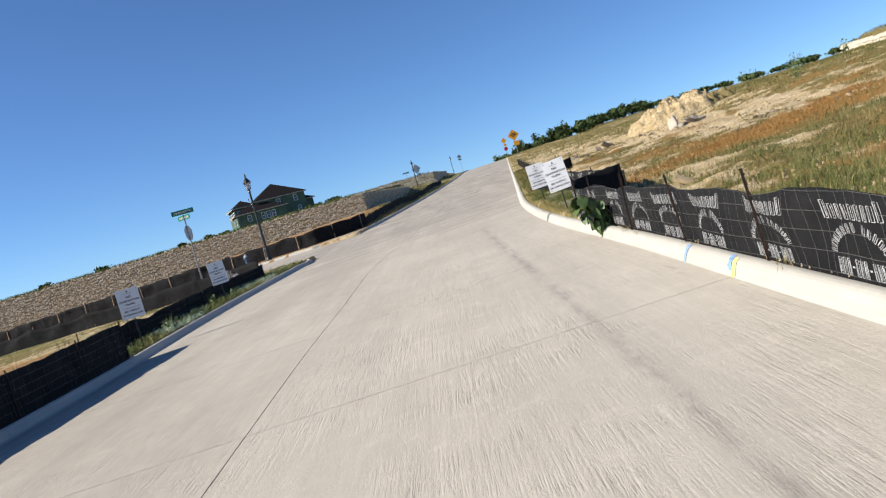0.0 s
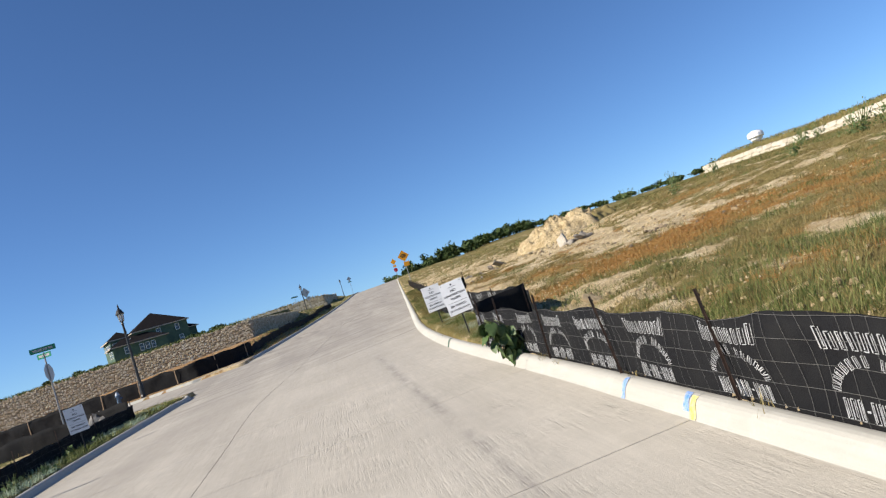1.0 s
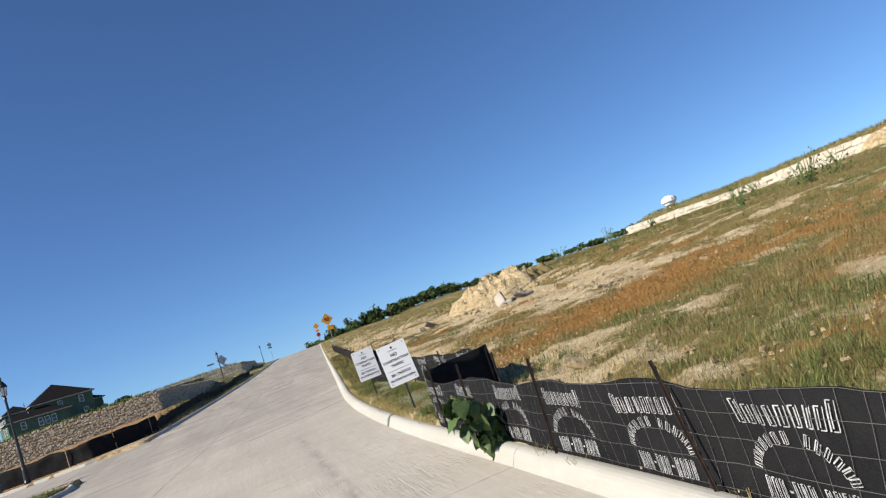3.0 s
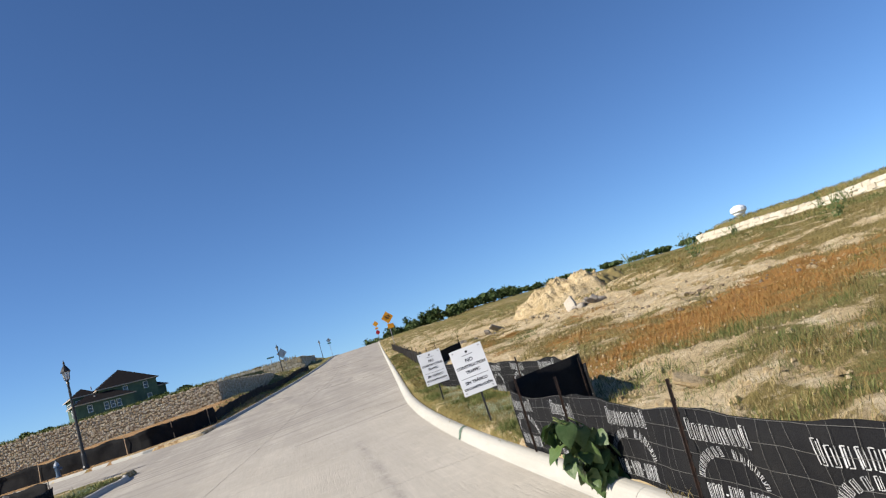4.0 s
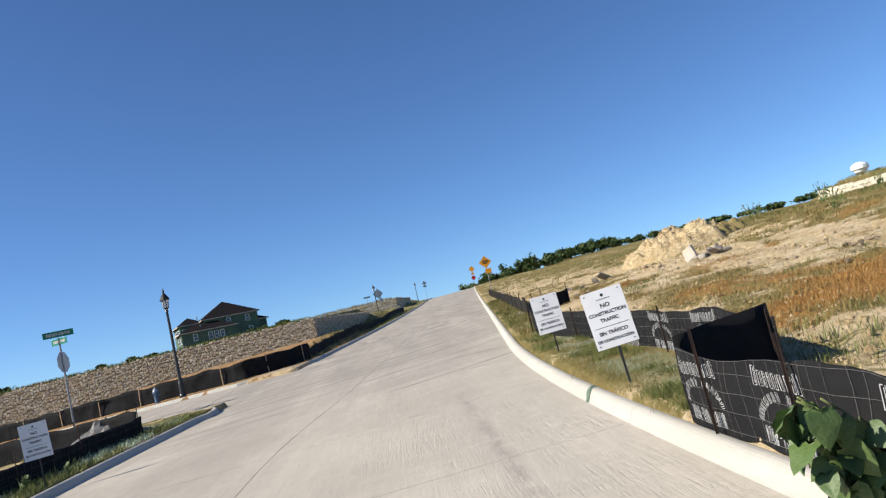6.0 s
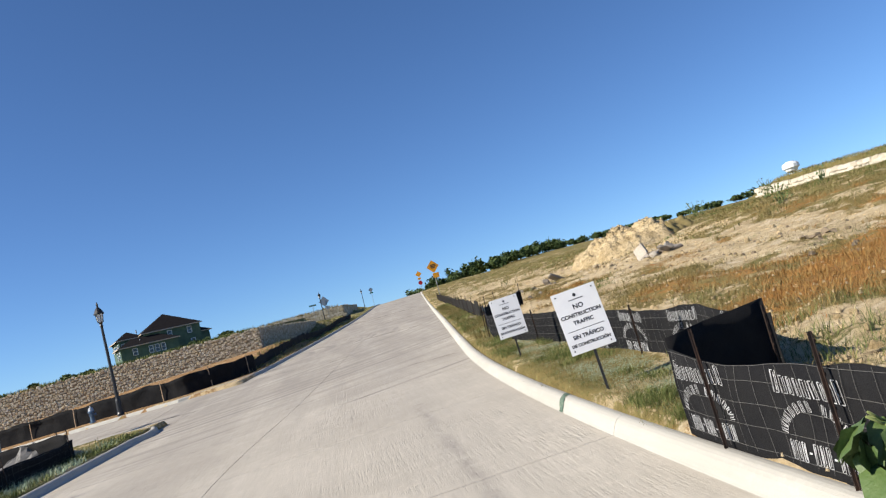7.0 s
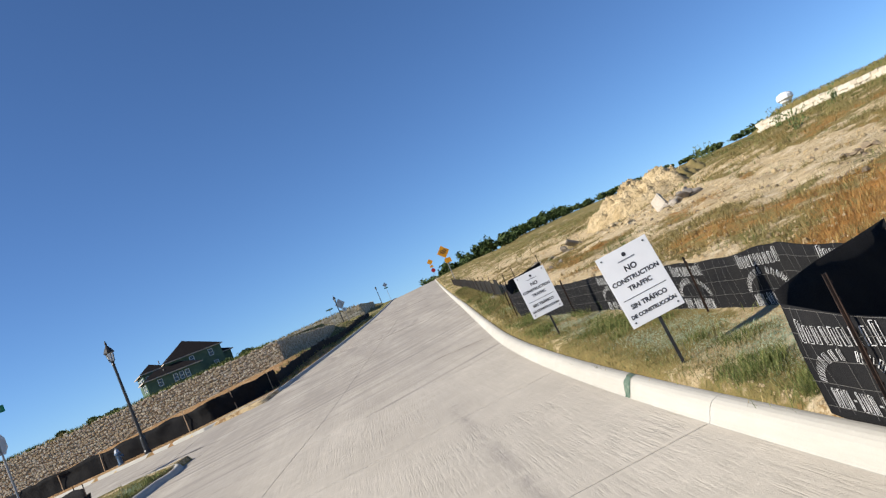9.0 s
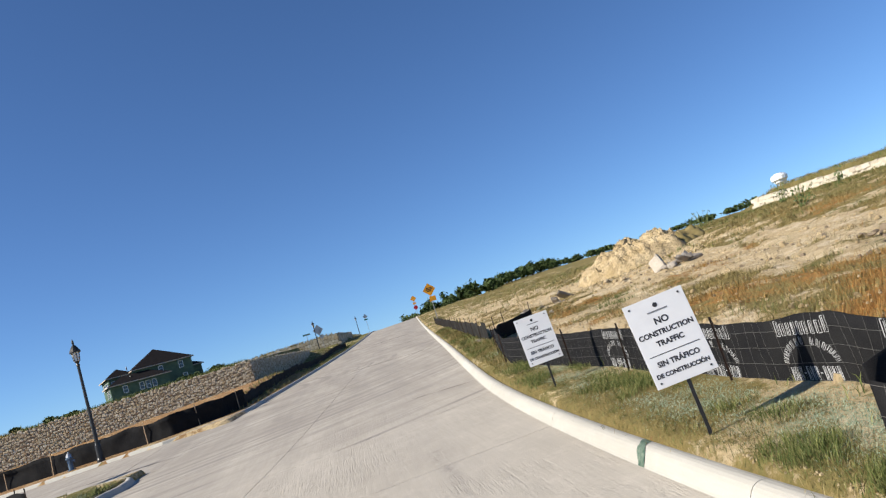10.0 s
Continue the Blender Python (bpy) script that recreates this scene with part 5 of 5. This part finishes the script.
# ---- grass ----


def grass(name, tufts, material, label):
    """Blades for rows of (x, y, number, length, width, spread, droop), all in one thing."""
    r = np.random.default_rng(len(tufts))
    verts, faces = [], []
    for x, y, count, length, width, wide, droop in tufts:
        px = x + r.normal(0, wide, count)
        py = y + r.normal(0, wide, count)
        a = r.uniform(0, 2 * math.pi, count)
        ln = length * r.uniform(0.5, 1.25, count)
        tilt = np.abs(r.normal(droop, 0.25, count))
        for i in range(count):
            z = ground_at(px[i], py[i]) - 0.015
            c, s = math.cos(a[i]), math.sin(a[i])
            w = width * 0.5
            t1, l = min(tilt[i], 1.4), ln[i]
            mx, mz = 0.5 * l * math.sin(t1 * 0.6), 0.5 * l * math.cos(t1 * 0.6)
            ex, ez = mx + 0.5 * l * math.sin(t1 * 1.35), mz + 0.5 * l * math.cos(t1 * 1.35)
            k = len(verts)
            verts.append((px[i] - s * w, py[i] + c * w, z))
            verts.append((px[i] + s * w, py[i] - c * w, z))
            verts.append((px[i] + c * mx - s * w * 0.8, py[i] + s * mx + c * w * 0.8, z + mz))
            verts.append((px[i] + c * mx + s * w * 0.8, py[i] + s * mx - c * w * 0.8, z + mz))
            verts.append((px[i] + c * ex, py[i] + s * ex, z + ez))
            faces.append((k, k + 1, k + 3, k + 2))
            faces.append((k + 2, k + 3, k + 4))
    return tagged(raw(name, verts, faces, material), label, "grass", kind="stuff")


rng = random.Random(77)
green_t, pale_t, straw_t, rust_t = [], [], [], []
# the verge between kerb and fence
for _ in range(7400):
    y = 15.45 + 50 * rng.random() ** 1.8
    x = middle(y) + HALF + 0.40 + rng.random() * (1.05 if y < 29 else 0.9)
    if y < 16.2 and x > 3.4:
        continue
    edge = (x - middle(y) - HALF - 0.4) / 1.0
    c = noise.noise((x * 0.9, y * 0.5, 4)) + 0.7 * noise.noise((x * 2.3, y * 1.6, 9))
    far = 1 + 0.02 * (y - 15)
    if edge < 0.15 and rng.random() < 0.5:
        continue
    if c > 0.1:
        green_t.append((x, y, 11, 0.15, 0.0042 * far, 0.06, 0.8))
    elif c < -0.08 and edge > 0.35:
        pale_t.append((x, y, 24, 0.06, 0.0055 * far, 0.13, 1.3))
    elif rng.random() < 0.5:
        straw_t.append((x, y, 13, 0.09, 0.004 * far, 0.1, 1.1))
    else:
        green_t.append((x, y, 7, 0.10, 0.0036 * far, 0.08, 1.0))
# the hillside behind the fence
for _ in range(46000):
    k = rng.random()
    y = 3 + 62 * k ** 1.1
    x = middle(y) + HALF + 0.7 + 26 * rng.random() ** 1.6
    if 15.6 < y < 29 and x < 4.1 or x > 34:
        continue
    if 12.6 < x < 20.5 and 47.8 < y < 54.5:
        continue
    if noise.noise((x * 1.1, y * 1.1, 12)) + 0.5 * noise.noise((x * 3, y * 3, 13)) < -0.12 and rng.random() < 0.85:
        continue
    s, g, ru, lo = cover(x, y)
    j = 0.55 * (noise.noise((x * 0.8, y * 0.8, 6)) + rng.uniform(-0.6, 0.6))
    far = 1 + 0.028 * y
    if ru + j > 0.5:
        rust_t.append((x, y, 12, 0.15 + 0.0012 * y, 0.0046 * far, 0.13, 0.95))
    elif g + j > 0.5:
        green_t.append((x, y, 12, 0.19 + 0.0012 * y, 0.0048 * far, 0.11, 0.85))
    elif s + j > 0.5:
        straw_t.append((x, y, 12, 0.16 + 0.0012 * y, 0.0044 * far, 0.14, 0.95))
# tall green clump beside the near fence, and tufts along its foot
for _ in range(120):
    green_t.append((4.5 + rng.gauss(0, 0.6), 8.1 + rng.gauss(0, 1.2), 18, 0.27, 0.0055, 0.09, 0.85))
for _ in range(60):
    green_t.append((4.6 + rng.gauss(0, 0.5), 17.4 + rng.gauss(0, 0.8), 7, 0.2, 0.009, 0.07, 0.7))
for _ in range(40):
    green_t.append((3.7 + rng.gauss(0, 0.35), 12.6 + rng.gauss(0, 1.6), 7, 0.15, 0.008, 0.07, 0.8))
for y in (11.2, 11.0, 10.3, 8.2, 6.1):
    straw_t.append((2.5, y, 14, 0.12, 0.006, 0.07, 0.8))
# a closer growth on the near slope
for _ in range(7000):
    y = rng.uniform(4.5, 22)
    x = middle(y) + HALF + 0.8 + 11 * rng.random() ** 1.2
    if y > 15 and x < 4.2:
        continue
    s, g, ru, lo = cover(x, y)
    j = 0.6 * (noise.noise((x * 1.4, y * 1.4, 16)) + rng.uniform(-0.5, 0.5))
    if max(s, g, ru) + j < 0.45:
        continue
    pick = rust_t if ru + j > 0.45 else green_t if g + j > 0.3 else straw_t
    pick.append((x, y, 10, 0.15, 0.005, 0.1, 1.0))
# the slope further up
for _ in range(4200):
    x, y = rng.uniform(14, 72), rng.uniform(38, 135)
    if x / y > 0.95 or (12.6 < x < 20.5 and 47.8 < y < 54.5):
        continue
    (straw_t if rng.random() < 0.72 else green_t).append((x, y, 6, 0.24, 0.035, 0.3, 0.6))
for _ in range(1500):
    y = rng.uniform(60, 200)
    x = middle(y) + HALF + 0.5 + rng.random() * 22
    (straw_t if rng.random() < 0.6 else green_t).append((x, y, 5, 0.24, 0.04, 0.3, 0.6))
for _ in range(2200):
    y = rng.uniform(38, 135)
    x = 60.5 + 0.116 * (y - 42) + abs(rng.gauss(0, 6))
    (straw_t if rng.random() < 0.6 else green_t).append((x, y, 6, 0.5, 0.05, 0.4, 0.6))
# left: behind the kerb, by the corner and over the wall
for _ in range(900):
    y = rng.uniform(17, 34)
    x = middle(y) - HALF - 0.42 - abs(rng.gauss(0, 0.55))
    if y > side_y(x, NEAR_SIDE) - 0.7:
        continue
    (green_t if noise.noise((x, y * 0.6, 2)) > -0.1 else pale_t).append((x, y, 7, 0.2, 0.012, 0.08, 0.6))
for _ in range(600):
    x, y = rng.uniform(-22, -8), rng.uniform(12, 36)
    (straw_t if rng.random() < 0.7 else green_t).append((x, y, 6, 0.22, 0.014, 0.14, 0.6))
for _ in range(1300):
    x = rng.uniform(-64, WALL_X - 0.8)
    (green_t if noise.noise((x * 0.25, 1, 1)) > -0.1 else straw_t).append((x, WALL_Y + 0.85 + abs(rng.gauss(0, 0.8)), 6, 0.34, 0.045, 0.2, 0.5))
for _ in range(700):
    y = rng.uniform(52, 130)
    x = middle(y) - HALF - 0.5 - rng.random() * 3.2
    (straw_t if rng.random() < 0.5 else green_t).append((x, y, 6, 0.25, 0.035, 0.2, 0.6))
for _ in range(500):
    x = rng.uniform(-55, 0)
    straw_t.append((x, 150.9 + abs(rng.gauss(0, 1)), 5, 0.5, 0.09, 0.4, 0.5))
grass("green_grass", green_t, GREEN_BLADES, "green weedy grass on verge and hillside")
grass("matted_grass", pale_t, PALE_BLADES, "pale matted grass on the verge")
grass("dry_grass", straw_t, STRAW_BLADES, "dry straw-coloured grass on the slopes")
grass("rust_grass", rust_t, RUST_BLADES, "rust-coloured dry grass on the hillside")

# ---- broad-leaved plant leaning over the kerb ----


def leaf_mesh(size, fold):
    """A heart-shaped leaf with a folded midrib, growing along +y from its stalk."""
    bm = bmesh.new()
    outline = [(0.0, 0.0), (0.26, -0.14), (0.46, 0.02), (0.5, 0.25), (0.4, 0.52), (0.22, 0.8), (0.0, 1.05)]
    mid = [bm.verts.new((0, y * size, -0.10 * size * y * y)) for y in (0.0, 0.05, 0.12, 0.28, 0.52, 0.8, 1.05)]
    for side in (-1, 1):
        inner = [bm.verts.new((side * x * 0.5 * size, y * size, (fold * x * 0.5 - 0.12 * y * y + 0.03 * math.sin(9 * y)) * size)) for x, y in outline[1:-1]]
        rim = [bm.verts.new((side * x * size, y * size, (fold * x * 0.7 - 0.2 * y * y - 0.05 * math.cos(11 * y)) * size)) for x, y in outline[1:-1]]
        for k in range(4):
            q = (inner[k], rim[k], rim[k + 1], inner[k + 1])
            bm.faces.new(q if side > 0 else q[::-1])
            q = (mid[k + 1], inner[k], inner[k + 1], mid[k + 2])
            bm.faces.new(q if side > 0 else q[::-1])
        for q in ((mid[0], inner[0], mid[1]), (mid[0], rim[0], inner[0]), (mid[5], inner[4], mid[6]), (inner[4], rim[4], mid[6])):
            bm.faces.new(q if side > 0 else q[::-1])
    data = mesh_of("leaf", bm, BROAD)
    data.shade_smooth()
    return data


LEAVES = [leaf_mesh(1.0, 0.25), leaf_mesh(1.0, 0.5), leaf_mesh(1.0, 0.05)]


def broad_plant(x, y, height, count, size, lean, label, seed, category="plant", group="", upright=False):
    r = random.Random(seed)
    t = thing("sunflower_plant", Matrix.Translation((x, y, ground_at(x, y))), label, category, group)
    tips, wide = [], 0.42 if upright else 0.1
    for k in range(5 if not upright else 9):
        bm = bmesh.new()
        q, d = Vector((r.gauss(0, 0.05), r.gauss(0, 0.08), 0)), Vector((lean[0] + r.gauss(0, wide), lean[1] + r.gauss(0, wide), 1)).normalized()
        n = 5
        for i in range(n):
            e = q + d * height * r.uniform(0.75, 1.0) / n
            tube(bm, q, e, 0.012 * (1 - 0.13 * i) * (height / 0.8), sides=6)
            tips.append((e.copy(), i / n))
            q = e
            d = (d + Vector((lean[0] * 0.22, r.gauss(0, 0.15), -0.12 + (0.1 if upright else 0)))).normalized()
        part("stem", bm, STEM, t, smooth=True)
    for k in range(count):
        tip, high = tips[k % len(tips)]
        a = r.uniform(0, 2 * math.pi) if upright else math.pi * 0.5 + r.gauss(0, 0.95)
        s = size * r.uniform(0.5, 1.15)
        out = Vector((math.cos(a + math.pi / 2), math.sin(a + math.pi / 2), 0)) * r.uniform(0.02, 0.09) * (height / 0.8)
        m = Matrix.Translation(tip + out + Vector((0, 0, r.uniform(-0.42, 0.04) * height))) @ pose(0, 0, 0, 0, 0, math.degrees(a)) @ pose(0, 0, 0, -r.uniform(30, 95), r.gauss(0, 18), 0) @ Matrix.Scale(s, 4)
        shared("leaf", LEAVES[k % 3], t, m)
    return t


broad_plant(2.58, 12.25, 0.84, 80, 0.165, (-0.36, 0.03), "leafy green sunflower plant growing through the fence over the kerb", 4)
for k, (x, y, h) in enumerate(((22.7, 46.9, 1.2), (24.5, 45.0, 1.0), (19.6, 41.0, 1.1), (28.0, 41.3, 1.2), (21.8, 33.2, 0.8), (23.8, 31.2, 1.6), (24.5, 30.4, 1.3), (25.4, 60.5, 1.5), (23.2, 30.9, 1.1), (31, 44, 1.2), (34, 50, 1.2), (30.4, 70, 1.2))):
    broad_plant(x, y, h, 80, 0.095, (0.05, 0), "tall branching green weed on the upper slope", 40 + k, "weed", "tall weeds on the slope", True)
for k, (x, y, h) in enumerate(((-7.5, 22.2, 0.35), (-7.6, 20.4, 0.4), (-7.45, 26.5, 0.35), (-7.9, 21.3, 0.45), (-7.7, 24.9, 0.4))):
    broad_plant(x, y, h, 34, 0.09, (0.1, 0), "low green weed before the opposite silt fence", 60 + k, "weed", "weeds by the opposite fence", True)


# ---- trees along the skyline ----


def leaf_cloud(count, sx, sy, sz, leaf, seed):
    """A crown of small leaf faces gathered in uneven clumps."""
    r = np.random.default_rng(seed)
    lumps = r.normal(0, 0.42, (9, 3)) * (sx, sy, sz)
    verts, faces = [], []
    for i in range(count):
        c = lumps[i % 9] + r.normal(0, 0.24, 3) * (sx, sy, sz)
        a, b = r.normal(0, leaf, 3), r.normal(0, leaf, 3)
        k = len(verts)
        verts += [tuple(c - a), tuple(c + b), tuple(c + a), tuple(c - b)]
        faces.append((k, k + 1, k + 2, k + 3))
    return verts, faces


def tree(x, y, h, w, seed, label, leaf=0.22, count=420):
    t = thing("tree", Matrix.Translation((x, y, ground_at(x, y))), label, "tree", "trees along the skyline")
    bm = bmesh.new()
    tube(bm, (0, 0, -0.3), (0.1, 0, h * 0.45), 0.16, 0.09, 7)
    for k in range(4):
        a = k * 1.7 + seed
        tube(bm, (0.05, 0, h * (0.25 + 0.05 * k)), (w * 0.4 * math.cos(a), w * 0.4 * math.sin(a), h * 0.7), 0.07, 0.03, 5)
    part("trunk", bm, BARK, t)
    verts, faces = leaf_cloud(count, w * 0.62, w * 0.62, h * 0.36, leaf, seed)
    crown = raw("crown", [(a, b, max(0.15, c + h * 0.55)) for a, b, c in verts], faces, LEAF, t)
    return t


rng = random.Random(91)
for k in range(110):
    if k > 52 and k % 3 != 1:
        continue
    x = 25 + 105 * k / 109 + rng.uniform(-0.8, 0.8)
    y = 258 + 14 * math.sin(k * 0.9) + 0.08 * k
    tree(x, y, rng.uniform(3.6, 5.2) * (1.3 if k < 24 else 0.85 if k < 52 else 0.42), rng.uniform(3.0, 4.2), 100 + k, "dark green tree in the row along the skyline", 0.26, 330)
for k in range(16):
    x = 118 + 92 * k / 15 + rng.uniform(-2, 2)
    tree(x, 250 - 0.5 * k, rng.uniform(1.8, 3.0), rng.uniform(3.5, 5), 200 + k, "dark green scrub tree on the far skyline", 0.26, 260)
for k, (x, y, h) in enumerate(((-9.5, 78.3, 0.6), (-11.5, 79, 0.5), (-12.3, 78.0, 0.4), (-22.5, 78, 0.5), (-20.8, 78.4, 0.4), (-26, 80, 0.5), (-40, 79, 0.7), (-34, 78.6, 0.6), (-6, 139, 1.0), (-9, 138, 0.9), (-14, 112, 1.1), (-18, 118, 1.0))):
    verts, faces = leaf_cloud(260, h * 1.1, h * 0.8, h * 0.42, 0.075 * max(1, h), 300 + k)
    ob = raw("bush", [(a, b, max(0.0, c + h * 0.4)) for a, b, c in verts], faces, LEAF)
    ob.matrix_world = Matrix.Translation((x, y, ground_at(x, y)))
    tagged(ob, "low green bush behind the fieldstone wall", "bush", "bushes behind the wall")
